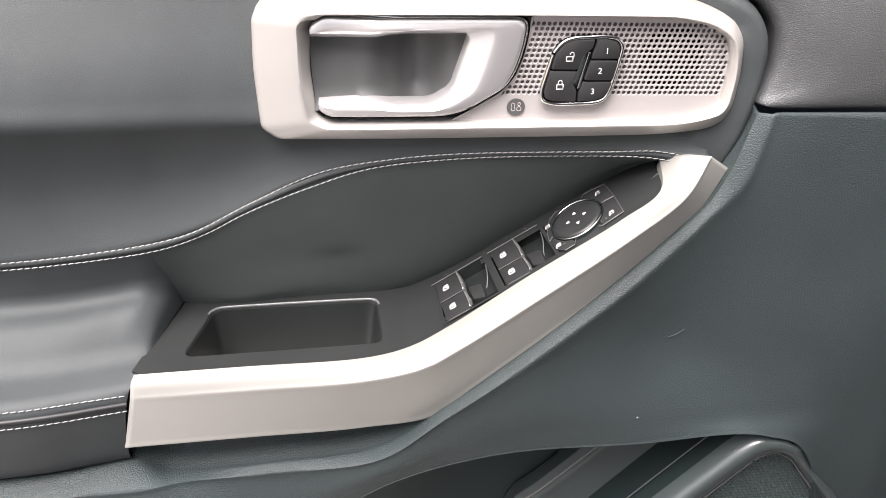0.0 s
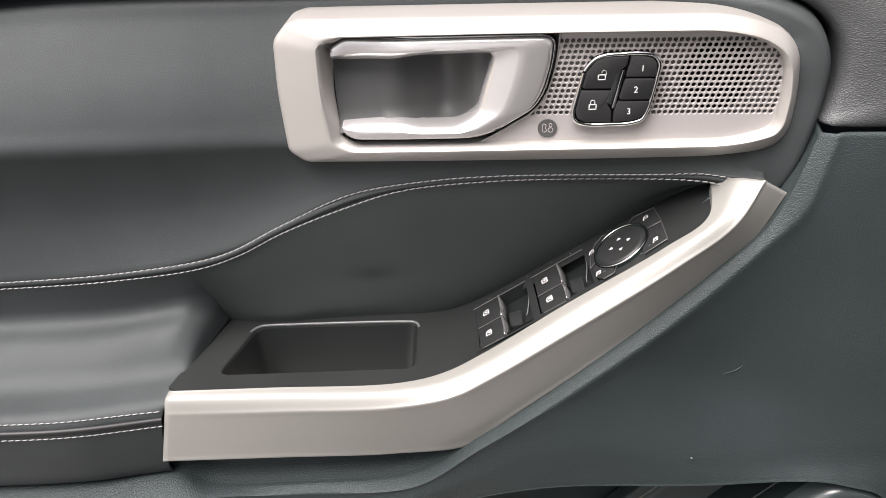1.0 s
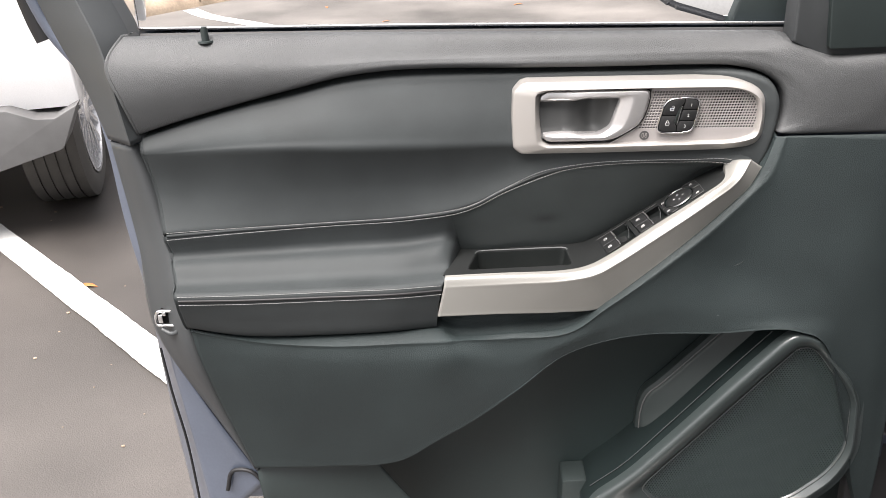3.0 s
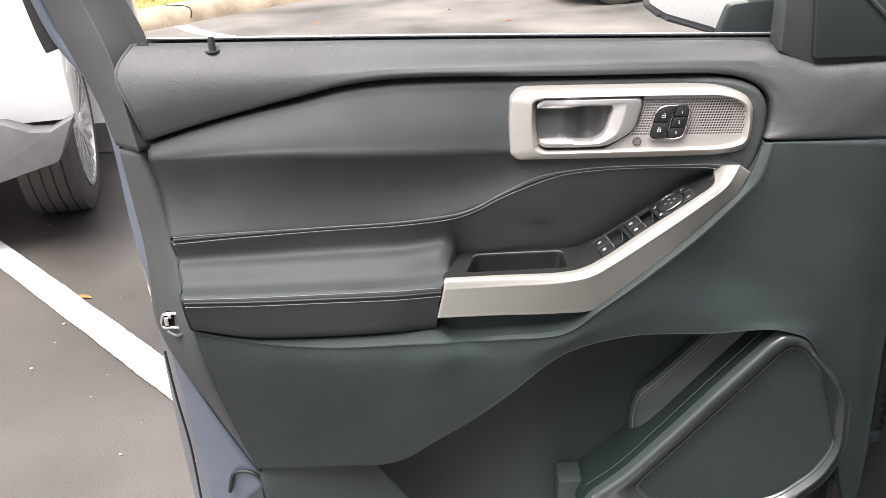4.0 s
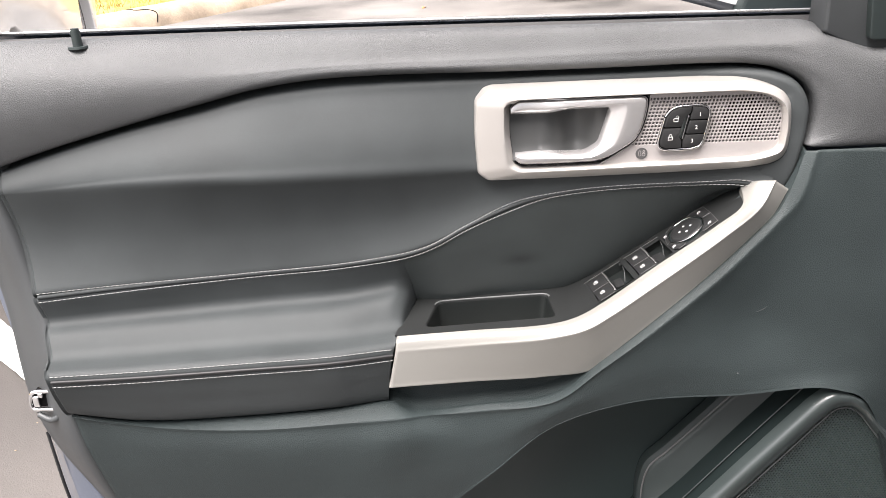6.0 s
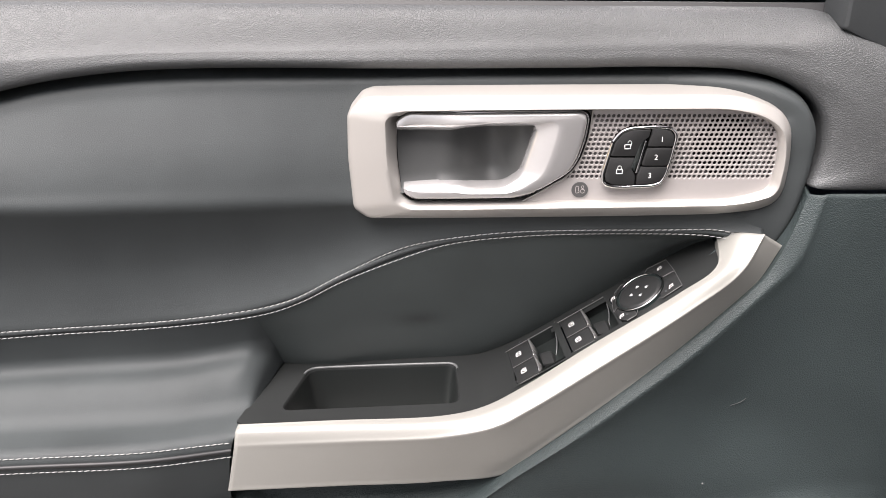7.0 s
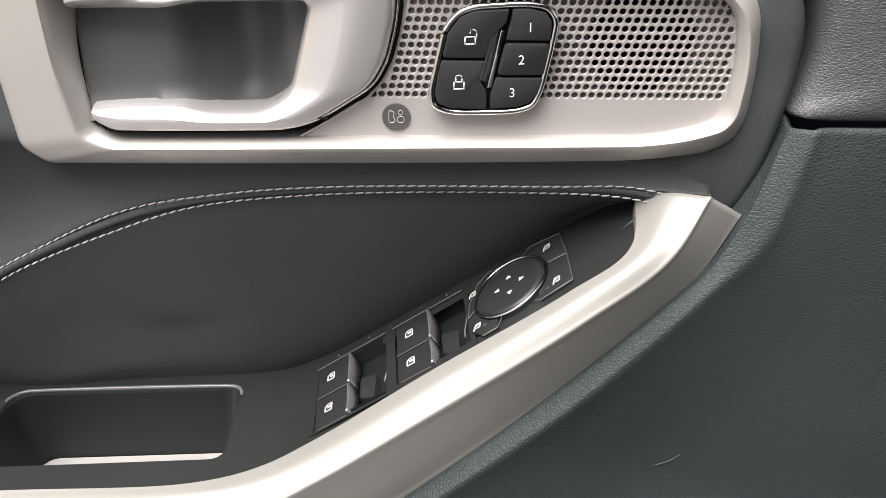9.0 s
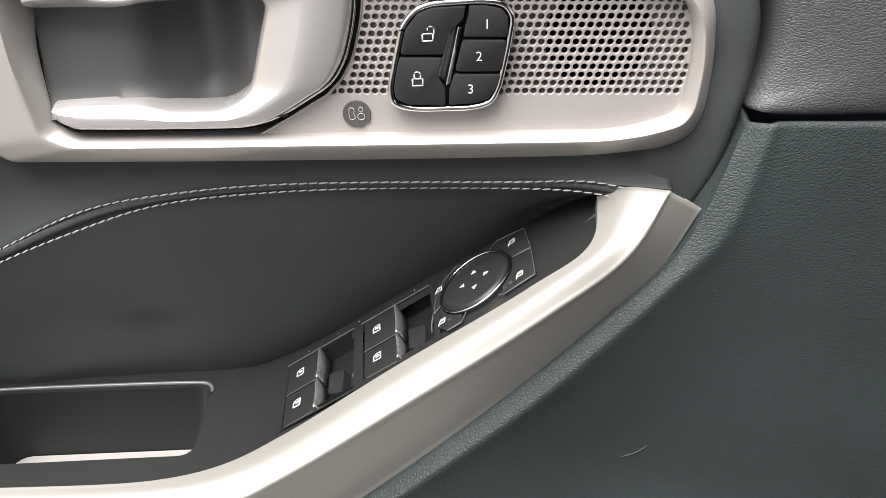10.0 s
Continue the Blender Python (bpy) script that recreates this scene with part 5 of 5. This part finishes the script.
tube([(-0.622, 0.012, 0.640), (-0.614, 0.004, 0.560), (-0.606, 0.004, 0.470), (-0.604, 0.004, 0.330)], 0.0022, 6, 40, False, bm)
part("fold_line", bm, SEAL, door, "black bar drawing the shade of the fold in the paint")
TRIM_A = [(-0.634, 0.022, 0.982), (-0.619, 0.004, 0.840), (-0.614, -0.012, 0.690), (-0.556, -0.018, 0.560), (-0.486, -0.030, 0.430)]
TRIM_B = [(-0.626, -0.006, 0.982), (-0.610, -0.020, 0.840), (-0.600, -0.034, 0.690), (-0.548, -0.030, 0.560), (-0.484, -0.034, 0.440)]
TRIM_C = [(-0.584, -0.034, 0.984), (-0.556, -0.052, 0.850), (-0.534, -0.090, 0.715), (-0.512, -0.074, 0.590), (-0.482, -0.048, 0.454)]
bm, _ = loft(crisp([TRIM_A, TRIM_B, TRIM_C, moved(TRIM_C, 0.02, 0.03, 0)], (1,), 0.12), 60, 5)
part("edge_trim", face_out(bm), TRIM, door, "grey plastic trim along the door edge", 0.003)
FR_A = [(-0.632, 0.020, 0.986), (-0.660, 0.040, 1.060), (-0.690, 0.060, 1.120), (-0.720, 0.070, 1.200), (-0.860, 0.075, 1.560)]
FR_B = [(-0.628, -0.006, 0.986), (-0.652, 0.006, 1.060), (-0.680, 0.018, 1.120), (-0.705, 0.022, 1.194), (-0.850, 0.030, 1.560)]
FR_C = [(-0.580, -0.050, 0.988), (-0.592, -0.042, 1.060), (-0.606, -0.024, 1.115), (-0.645, 0.004, 1.194), (-0.785, 0.010, 1.560)]
FR_D = [(-0.566, -0.020, 0.990), (-0.570, 0.000, 1.060), (-0.584, 0.024, 1.122), (-0.615, 0.034, 1.194), (-0.745, 0.050, 1.560)]
bm, _ = loft(crisp([FR_A, FR_B, FR_C, FR_D, moved(FR_D, 0.0, 0.04, 0.0)], (1, 2, 3), 0.1), 60, 4)
part("window_frame", face_out(bm), TRIM, door, "dark grey plastic window frame", 0.003)
bm, _ = loft([[(-0.860, 0.075, 1.560), (-0.3, 0.08, 1.62), (0.1, 0.08, 1.50), (0.33, 0.06, 1.24)], [(-0.850, 0.03, 1.560), (-0.3, 0.03, 1.62), (0.1, 0.03, 1.50), (0.33, 0.02, 1.24)], [(-0.745, 0.03, 1.52), (-0.3, 0.03, 1.57), (0.08, 0.03, 1.46), (0.31, 0.02, 1.22)], [(-0.745, 0.08, 1.52), (-0.3, 0.08, 1.57), (0.08, 0.08, 1.46), (0.31, 0.06, 1.22)]], 40, 3)
part("window_frame_top", face_out(bm), TRIM, door, "dark grey upper window frame", 0.003)
bm = bmesh.new()
tube([(-0.741, 0.115, 1.103), (-0.748, 0.115, 1.126), (-0.758, 0.115, 1.174), (-0.786, 0.115, 1.326)], 0.016, 8, 30, False, bm)
part("frame_seal", bm, SEAL, door, "black rubber seal along the window frame")
bm = bmesh.new()
tube([(-0.640, 0.060, 1.000), (-0.672, 0.075, 1.062), (-0.715, 0.085, 1.120), (-0.750, 0.088, 1.220), (-0.88, 0.09, 1.56)], 0.012, 8, 30, False, bm)
part("painted_frame_edge", bm, PAINT, door, "blue grey painted frame edge")
rails = [[(-0.600, 0.075, 1.108), (-0.2, 0.080, 1.098), (0.316, 0.080, 1.082)], [(-0.604, 0.066, 1.1155), (-0.2, 0.072, 1.1055), (0.314, 0.072, 1.090)], [(-0.604, 0.060, 1.1160), (-0.2, 0.066, 1.1060), (0.314, 0.066, 1.0905)], [(-0.600, 0.052, 1.104), (-0.2, 0.058, 1.094), (0.316, 0.058, 1.080)]]
bm, _ = loft(rails, 30, 3, straight=True)
part("belt_seal", face_out(bm, (0, 0, 1)), SEAL, door, "black rubber window seal")
bm = bmesh.new()
tube([(-0.604, 0.085, 1.1185), (-0.2, 0.090, 1.1085), (0.316, 0.090, 1.0925)], 0.0022, 8, 20, False, bm)
part("belt_moulding", bm, EDGE, door, "bright outer belt moulding")
bm, _ = loft([[(-0.604, 0.092, 1.117), (-0.2, 0.096, 1.107), (0.316, 0.096, 1.091)], [(-0.62, 0.14, 1.105), (-0.2, 0.145, 1.095), (0.40, 0.145, 1.078)], [(-0.64, 0.165, 1.03), (-0.2, 0.17, 1.02), (0.48, 0.17, 1.0)]], 20, 4)
part("outer_skin", face_out(bm, (0, 1, 1)), PAINT, door, "blue grey outer door skin", 0.002)
# lock pin
bm = bmesh.new()
base = Vector((-0.4745, 0.0040, 1.1105))
for r, z0, z1 in ((0.0105, 0.0, 0.0022), (0.0050, 0.0, 0.0180), (0.0042, 0.0175, 0.0200)):
    bmesh.ops.create_cone(bm, cap_ends=True, segments=24, radius1=r, radius2=r * 0.96, depth=z1 - z0, matrix=Matrix.Translation(base + Vector((0, 0, (z0 + z1) / 2))))
part("lock_pin", bm, PLASTIC, door, "black lock pin on the sill")
# latch
# A black slab proud of the trim stands for the opening's shade.
bm = slab(rounded([(-0.582, 0.746), (-0.559, 0.749), (-0.556, 0.729), (-0.584, 0.726)], 0.15, 4), -0.067, 0.01, 0.002)
latch = part("latch", bm, DARK, door, "door latch, its dark opening a black slab")
bm = bmesh.new()
tube([(-0.5610, -0.0690, 0.7485), (-0.5820, -0.0670, 0.7455), (-0.5845, -0.0680, 0.7265), (-0.5700, -0.0710, 0.7268), (-0.5565, -0.0730, 0.7285), (-0.5560, -0.0730, 0.7380)], 0.0024, 8, 40, False, bm)
box(bm, -0.581, -0.574, -0.072, -0.060, 0.730, 0.743, 0.0015)
box(bm, -0.575, -0.569, -0.071, -0.060, 0.741, 0.747, 0.0015)
part("latch_plate", bm, CHROME, latch, "bright metal latch edge")
bm = bmesh.new()
tube([(-0.5780, -0.0710, 0.7200), (-0.5640, -0.0750, 0.7150), (-0.5530, -0.0770, 0.7200), (-0.5500, -0.0770, 0.7280)], 0.0035, 8, 20, False, bm)
part("latch_lip", bm, TRIM, latch, "grey lip under the latch")

# sail panel and door mirror
bm = slab(rounded([(0.301, 1.080), (0.329, 1.066), (0.350, 1.046), (0.54, 1.046), (0.54, 1.22), (0.302, 1.24)], 0.06, 3), 0.020, 0.06, 0.004)
sail = part("sail_panel", bm, TRIM, door, "black plastic corner panel by the mirror")
bm = slab(rounded([(0.346, 1.070), (0.46, 1.070), (0.52, 1.075), (0.52, 1.10), (0.395, 1.22), (0.334, 1.22)], 0.05, 3), 0.010, 0.022, 0.003)
part("sail_face", bm, PLASTIC, sail, "smooth black face")
bm = bmesh.new()
tube([(0.392, 0.008, 1.165), (0.447, 0.008, 1.113), (0.48, 0.008, 1.08)], 0.003, 8, 20, False, bm)
part("sail_ridge", bm, TRIM, sail, "grey ridge line")
line = rounded([(0.136, 1.125), (0.160, 1.107), (0.230, 1.083), (0.248, 1.090), (0.272, 1.135), (0.275, 1.26), (0.136, 1.26)], 0.22, 6)
TILT = Matrix.Translation((0.233, 0.19, 1.171)) @ Matrix.Rotation(radians(-17), 4, "Z") @ Matrix.Rotation(radians(-3), 4, "X") @ Matrix.Diagonal((1.22, 1, 1, 1)) @ Matrix.Translation((-0.204, -0.19, -1.175))
mirror = part("side_mirror", slab(line, 0.165, 0.27, 0.010, 3, TILT), CLADDING, door, "dark grey door mirror housing")
mid = Vector((0.204, 1.175))
bm = bmesh.new()
bm.faces.new([bm.verts.new(TILT @ Vector((mid.x + (x - mid.x) * 0.88, 0.1640 + (z - mid.y) * 0.04, mid.y + (z - mid.y) * 0.86))) for x, z in line])
part("mirror_glass", face_out(bm), MIRROR, mirror, "mirror glass reflecting the bright sky")
bm = slab(rounded([(0.245, 1.080), (0.36, 1.070), (0.36, 1.14), (0.262, 1.13)], 0.15, 4), 0.13, 0.20, 0.01)
part("mirror_arm", bm, PLASTIC, mirror, "black mirror arm")

# hinge side: wiring boot and hinge
bm = bmesh.new()
sheet(bm, [[(0.535 + (0.018 if k % 2 else 0.012) * math.cos(t), 0.04 + (0.018 if k % 2 else 0.012) * math.sin(t), 0.64 - k * 0.008) for t in np.linspace(0, 2 * math.pi, 18, endpoint=False)] for k in range(26)], True)
part("wiring_boot", bm, SEAL, door, "ribbed black wiring boot")
bm = bmesh.new()
box(bm, 0.500, 0.56, 0.05, 0.08, 0.40, 0.435, 0.006)
box(bm, 0.515, 0.545, 0.045, 0.08, 0.37, 0.46, 0.01)
part("hinge", bm, PAINT, door, "blue grey painted door hinge")

# ---- the door's own car, mostly unseen: a plain dark cabin added to block light ----
HINGE = Vector((0.585, 0.06, 0.0))
CABIN = Matrix.Translation(HINGE) @ Matrix(((-0.42, 0.908, 0, 0), (-0.908, -0.42, 0, 0), (0, 0, 1, 0), (0, 0, 0, 1)))
cabin = thing("parked_car_body", "dark car cabin beside the open door, mostly unseen, blocking light", "car body", kind="structure")


def wall_of_cabin(name, a, b, mat, label):
    bm = bmesh.new()
    box(bm, min(a[0], b[0]), max(a[0], b[0]), min(a[1], b[1]), max(a[1], b[1]), min(a[2], b[2]), max(a[2], b[2]), 0.01, CABIN)
    bmesh.ops.recalc_face_normals(bm, faces=bm.faces)
    return part(name, bm, mat, cabin, label)


wall_of_cabin("cabin_floor", (-0.9, 0.02, 0.30), (2.6, 1.75, 0.38), CABIN_DARK, "dark cabin floor and sill")
wall_of_cabin("cabin_roof", (0.10, 0.03, 1.58), (2.6, 1.65, 1.66), CABIN_DARK, "dark roof lining")
wall_of_cabin("far_side", (-0.1, 1.70, 0.38), (2.6, 1.75, 1.10), CABIN_DARK, "dark far door")
wall_of_cabin("dashboard", (-0.9, 0.03, 0.38), (0.02, 1.72, 1.02), CABIN_DARK, "dark dashboard and front pillar")
bm = bmesh.new()
box(bm, 0.512, 0.70, 0.085, 0.14, 0.02, 1.10, 0.01)
part("hinge_pillar", bm, CABIN_DARK, cabin, "dark hinge pillar")
wall_of_cabin("seat_row", (1.25, 0.20, 0.38), (1.60, 1.60, 1.25), CABIN_DARK, "dark seat backs")

# ---- outside ----
bm = bmesh.new()
sheet(bm, [[(x, y, 0) for x in (-400, -60, -12, -4, 0, 4, 12, 60, 400)] for y in (-400, -60, -12, -4, 0, 4, 8, 12, 60, 400)])
ground = part("ground", face_out(bm, (0, 0, 1)), ASPHALT, None)
tagged(ground, "worn grey asphalt of a parking lot", "asphalt", kind="structure")


# The same lot's asphalt farther off, painted paler where it looks better lit.
bm = bmesh.new()
sheet(bm, [[(x, y + 0.05 * math.sin(x * 3.1), 0.0035) for x in np.linspace(-6, 40, 60)] for y in (3.4, 8, 14, 24, 60)])
tagged(part("road", face_out(bm, (0, 0, 1)), FAR_ASPHALT, None), "worn asphalt farther off, painted paler for brighter light", "road", kind="structure")


def flat_strip(name, line, width, label):
    """A painted line with slightly uneven edges."""
    fine = [Vector(p) for p in curve(line, 240)]
    bm = bmesh.new()
    rows = []
    for i, p in enumerate(fine):
        d = (fine[min(i + 1, 239)] - fine[max(i - 1, 0)]).normalized()
        s = Vector((-d.y, d.x)) * width / 2
        ends = [p + s * k * (1 + 0.07 * noise.noise((i * 0.12, k, 3)) + 0.06 * noise.noise((i * 0.7, k, 8))) for k in (1, -1)]
        rows.append([(q.x, q.y, 0.0075) for q in ends])
    sheet(bm, rows)
    return tagged(part(name, face_out(bm, (0, 0, 1)), LINE, None), label, "parking line", kind="structure")


flat_strip("parking_line", [(-3.6, 3.555), (-1.5, 1.455), (-0.5, 0.455), (0.6, -0.645)], 0.102, "white painted parking line on the asphalt")
flat_strip("parking_line", [(-3.08, 8.10), (-2.75, 7.60), (-2.20, 7.06), (-1.3, 6.15), (0.2, 4.6)], 0.16, "curved white parking line ending near the kerb")

bm = bmesh.new()
rnd = random.Random(11)
for k in range(46):
    x, y, r = rnd.uniform(-2.3, -0.5), rnd.uniform(0.0, 2.4), 0.0022 + 0.0045 * rnd.random() ** 3
    bmesh.ops.create_icosphere(bm, subdivisions=1, radius=r, matrix=Matrix.Translation((x, y, r * 0.5)) @ Matrix.Diagonal((1.3, 1.0, 0.6, 1)))
tagged(part("grit", bm, CONCRETE, None), "pale grit scattered on the asphalt", "grit", kind="stuff")

# kerb and grass, along one line
k0, kd = Vector((-3.55, 7.55)), Vector((1.76, 2.80)).normalized()
kn = Vector((-kd.y, kd.x))
bm = bmesh.new()
prof = [(-0.02, -0.02), (0.0, 0.05), (0.05, 0.13), (0.12, 0.165), (0.42, 0.175), (0.46, 0.16), (0.48, 0.0)]
rows = []
for i in range(201):
    p = k0 + kd * (i - 80) * 0.2
    wob = 0.015 * noise.noise((i * 0.25, 0, 0))
    rows.append([(p.x + kn.x * (o + wob), p.y + kn.y * (o + wob), h + 0.006 * noise.noise((i * 0.4, o * 9, 1))) for o, h in prof])
sheet(bm, rows)
kerb = tagged(part("kerb", face_out(bm, (0, 0, 1)), CONCRETE, None), "pale worn concrete kerb with a crack", "kerb", kind="structure")
bm = bmesh.new()
c = k0 + kd * 0.95
crack = [(0.0, 0.05, 0.0), (0.06, 0.14, 0.06), (0.15, 0.170, 0.03), (0.26, 0.173, -0.05), (0.36, 0.176, -0.02), (0.45, 0.165, -0.06)]
tube([((c + kn * o + kd * s).x, (c + kn * o + kd * s).y, h) for o, h, s in crack], 0.005, 6, 40, False, bm)
part("kerb_crack", bm, DARK, kerb, "dark crack across the kerb")
bm = bmesh.new()
rows = [[((k0 + kd * s + kn * o).x, (k0 + kd * s + kn * o).y, 0.13 + 0.05 * (o > 0.6)) for o in (0.44, 0.7, 1.5, 5, 15, 60)] for s in np.linspace(-80, 80, 33)]
sheet(bm, rows)
tagged(part("lawn", face_out(bm, (0, 0, 1)), STRAW, None), "dry yellow lawn behind the kerb", "lawn", kind="structure")
bm = bmesh.new()
rnd = random.Random(4)
for k in range(9000):
    s, o = rnd.uniform(-3.5, 5.5), 0.44 + 3.2 * rnd.random() ** 1.5
    p = k0 + kd * s + kn * o
    h = rnd.uniform(0.03, 0.08)
    a = rnd.uniform(0, 6.28)
    w = 0.006
    lean = Vector((rnd.uniform(-0.03, 0.03), rnd.uniform(-0.03, 0.03)))
    base = 0.14 if o < 0.6 else 0.178
    bm.faces.new([bm.verts.new((p.x + w * math.cos(a), p.y + w * math.sin(a), base)), bm.verts.new((p.x - w * math.cos(a), p.y - w * math.sin(a), base)), bm.verts.new((p.x + lean.x, p.y + lean.y, base + h))])
tagged(part("grass", bm, GRASS, None), "dry yellow and green grass blades", "grass", kind="stuff")


# ---- parked white cars ----
def lathe(bm, prof, m, n=64):
    rows = [[m @ Vector((x, r * math.cos(a), r * math.sin(a))) for a in np.linspace(0, 2 * math.pi, n, endpoint=False)] for x, r in prof]
    return sheet(bm, rows, True)


def make_wheel(parent, y, x0=0.0, side=1):
    m = Matrix.Translation((x0, y, 0.385)) @ Matrix.Diagonal((side, 1, 1, 1))
    hub = new("wheel")
    hub.parent = parent
    prof = [(-0.035, 0.270), (-0.010, 0.285), (-0.004, 0.330), (-0.018, 0.368)]
    x = -0.024
    for g in range(5):
        prof += [(x, 0.381), (x - 0.036, 0.385), (x - 0.037, 0.374), (x - 0.044, 0.374)]
        x -= 0.045
    prof += [(-0.246, 0.372), (-0.258, 0.330), (-0.250, 0.285)]
    bm = bmesh.new()
    lathe(bm, prof, m, 72)
    bmesh.ops.recalc_face_normals(bm, faces=bm.faces)
    part("tyre", bm, RUBBER, hub, "worn black tyre with grooved tread", 0, 30)
    bm = bmesh.new()
    lathe(bm, [(-0.030, 0.275), (-0.006, 0.278), (-0.006, 0.262), (-0.040, 0.255), (-0.20, 0.250)], m)
    for k in range(10):
        for off in (-0.045, 0.045):
            a = 2 * math.pi * k / 10
            r = m @ Matrix.Rotation(a, 4, "X")
            own = [(-0.020, 0.05, off * 0.4 - 0.011), (-0.020, 0.05, off * 0.4 + 0.011), (-0.010, 0.262, off + 0.010), (-0.010, 0.262, off - 0.010)]
            top = [bm.verts.new(r @ Vector(p)) for p in own]
            low = [bm.verts.new(r @ Vector((p[0] - 0.035, p[1], p[2]))) for p in own]
            bm.faces.new(top)
            for q in range(4):
                bm.faces.new((top[q], low[q], low[(q + 1) % 4], top[(q + 1) % 4]))
    lathe(bm, [(-0.010, 0.0), (-0.008, 0.035), (-0.016, 0.062), (-0.05, 0.066)], m, 32)
    bmesh.ops.recalc_face_normals(bm, faces=bm.faces)
    part("rim", bm, ALLOY, hub, "bright alloy rim with paired spokes", 0, 30)
    # Black disc behind the spokes, for the shade inside the wheel.
    bm = bmesh.new()
    lathe(bm, [(-0.12, 0.0), (-0.12, 0.252)], m, 32)
    part("wheel_inside", bm, DARK, hub, "black disc standing for the dark inside of the wheel", 0.001)


def arch(y, start=math.pi + 0.25, r=0.425, n=14):
    return [(y + r * math.cos(a), 0.385 + r * math.sin(a)) for a in np.linspace(start, -0.25, n)]


def make_car():
    car = thing("white_car", "white parked car with grey lower bumper cladding", "car", "parked white cars")
    side = [(-0.50, 0.52), (-0.40, 0.52)] + arch(0.0, math.pi - 0.35) + [(1.42, 0.26)] + arch(2.85) + [(3.45, 0.35), (3.75, 0.55), (3.72, 0.82), (3.30, 1.00), (2.35, 1.08), (1.60, 1.62), (0.60, 1.72), (-0.15, 1.66), (-0.42, 1.15), (-0.52, 1.02), (-0.55, 0.70)]
    bm = slab(side, -0.03, 1.86, 0.03, 3, Matrix(((0, -1, 0, 0), (1, 0, 0, 0), (0, 0, 1, 0), (0, 0, 0, 1))))
    bmesh.ops.recalc_face_normals(bm, faces=bm.faces)
    part("body", bm, WHITE, car, "white painted body")
    bm = slab(rounded([(-1.86, 0.30), (-0.40, 0.29), (-0.05, 0.38), (0.03, 0.545), (-0.06, 0.500), (-0.13, 0.505), (-0.22, 0.545), (-1.86, 0.56)], 0.08, 3), -0.60, -0.40, 0.02, 3)
    part("rear_cladding", bm, CLADDING, car, "grey plastic lower bumper")
    bm = slab(rounded([(-1.86, 0.36), (-0.3, 0.36), (-0.12, 0.40), (-0.12, 0.60), (-1.86, 0.60)], 0.1, 3), -0.40, -0.2, 0.01)
    part("underbody", bm, DARK, car, "dark underside")
    bm = slab(rounded([(-1.62, 0.22), (-0.55, 0.22), (-0.55, 0.28), (-1.62, 0.28)], 0.3, 4), -0.58, -0.45, 0.01)
    part("skid_plate", bm, ALLOY, car, "silver plate under the bumper")
    glass = [(0.05, 1.12), (2.05, 1.12), (1.50, 1.54), (0.62, 1.63), (0.0, 1.58)]
    bm = slab(rounded(glass, 0.08, 3), -0.036, 0.02, 0.004, 2, Matrix(((0, -1, 0, 0), (1, 0, 0, 0), (0, 0, 1, 0), (0, 0, 0, 1))))
    part("side_window", bm, SEAL, car, "dark tinted side window")
    bm = slab(rounded([(-1.55, 1.12), (-0.30, 1.12), (-0.36, 1.58), (-1.49, 1.58)], 0.1, 3), -0.44, -0.2, 0.004)
    part("rear_window", bm, SEAL, car, "dark rear window")
    for y in (0.0, 2.85):
        make_wheel(car, y, -0.02)
        make_wheel(car, y, -1.81, -1)
    bpy.context.view_layer.update()
    return car


car = make_car()
car.matrix_world = Matrix.Translation((-1.80, 2.55, 0)) @ Matrix.Rotation(radians(16), 4, "Z")
copy_thing(car, Matrix.Translation((1.60, 8.45, 0)) @ Matrix.Rotation(radians(-80), 4, "Z"))

# dry leaf and litter on the asphalt
bm = bmesh.new()
pts = [(-0.055, 0.0), (-0.02, 0.016), (0.02, 0.014), (0.055, 0.002), (0.02, -0.012), (-0.02, -0.015)]
mid = [bm.verts.new((x, 0.0, 0.006 + 0.004 * math.cos(x * 40))) for x in (-0.055, -0.02, 0.02, 0.055)]
up = [bm.verts.new((x, y, 0.014)) for x, y in pts[1:3]]
dn = [bm.verts.new((x, y, 0.013)) for x, y in (pts[5], pts[4])]
bm.faces.new((mid[0], mid[1], up[0]))
bm.faces.new((mid[1], mid[2], up[1], up[0]))
bm.faces.new((mid[2], mid[3], up[1]))
bm.faces.new((mid[0], dn[0], mid[1]))
bm.faces.new((mid[1], dn[0], dn[1], mid[2]))
bm.faces.new((mid[2], dn[1], mid[3]))
leaf = tagged(part("dry_leaf", bm, LEAF, None, "", 0.001), "small dry orange brown leaf on the asphalt", "leaf", "fallen leaves")
for x, y, turn, size in ((0.35, 7.6, 20, 1.0), (-0.25, 8.6, 75, 1.2), (0.9, 9.4, 140, 1.1), (-0.9, 6.9, 200, 0.8), (0.1, 5.7, 310, 0.7), (1.5, 10.2, 50, 1.3), (-1.6, 7.9, 100, 1.0), (-0.5, 10.0, 10, 1.3)):
    copy_thing(leaf, Matrix.Translation((x, y, 0.0)) @ Matrix.Rotation(radians(turn), 4, "Z") @ Matrix.Diagonal((size, size, size, 1)))
leaf.matrix_world = Matrix.Translation((-1.50, 1.54, 0.0)) @ Matrix.Rotation(radians(-8), 4, "Z") @ Matrix.Diagonal((0.7, 0.7, 0.7, 1))
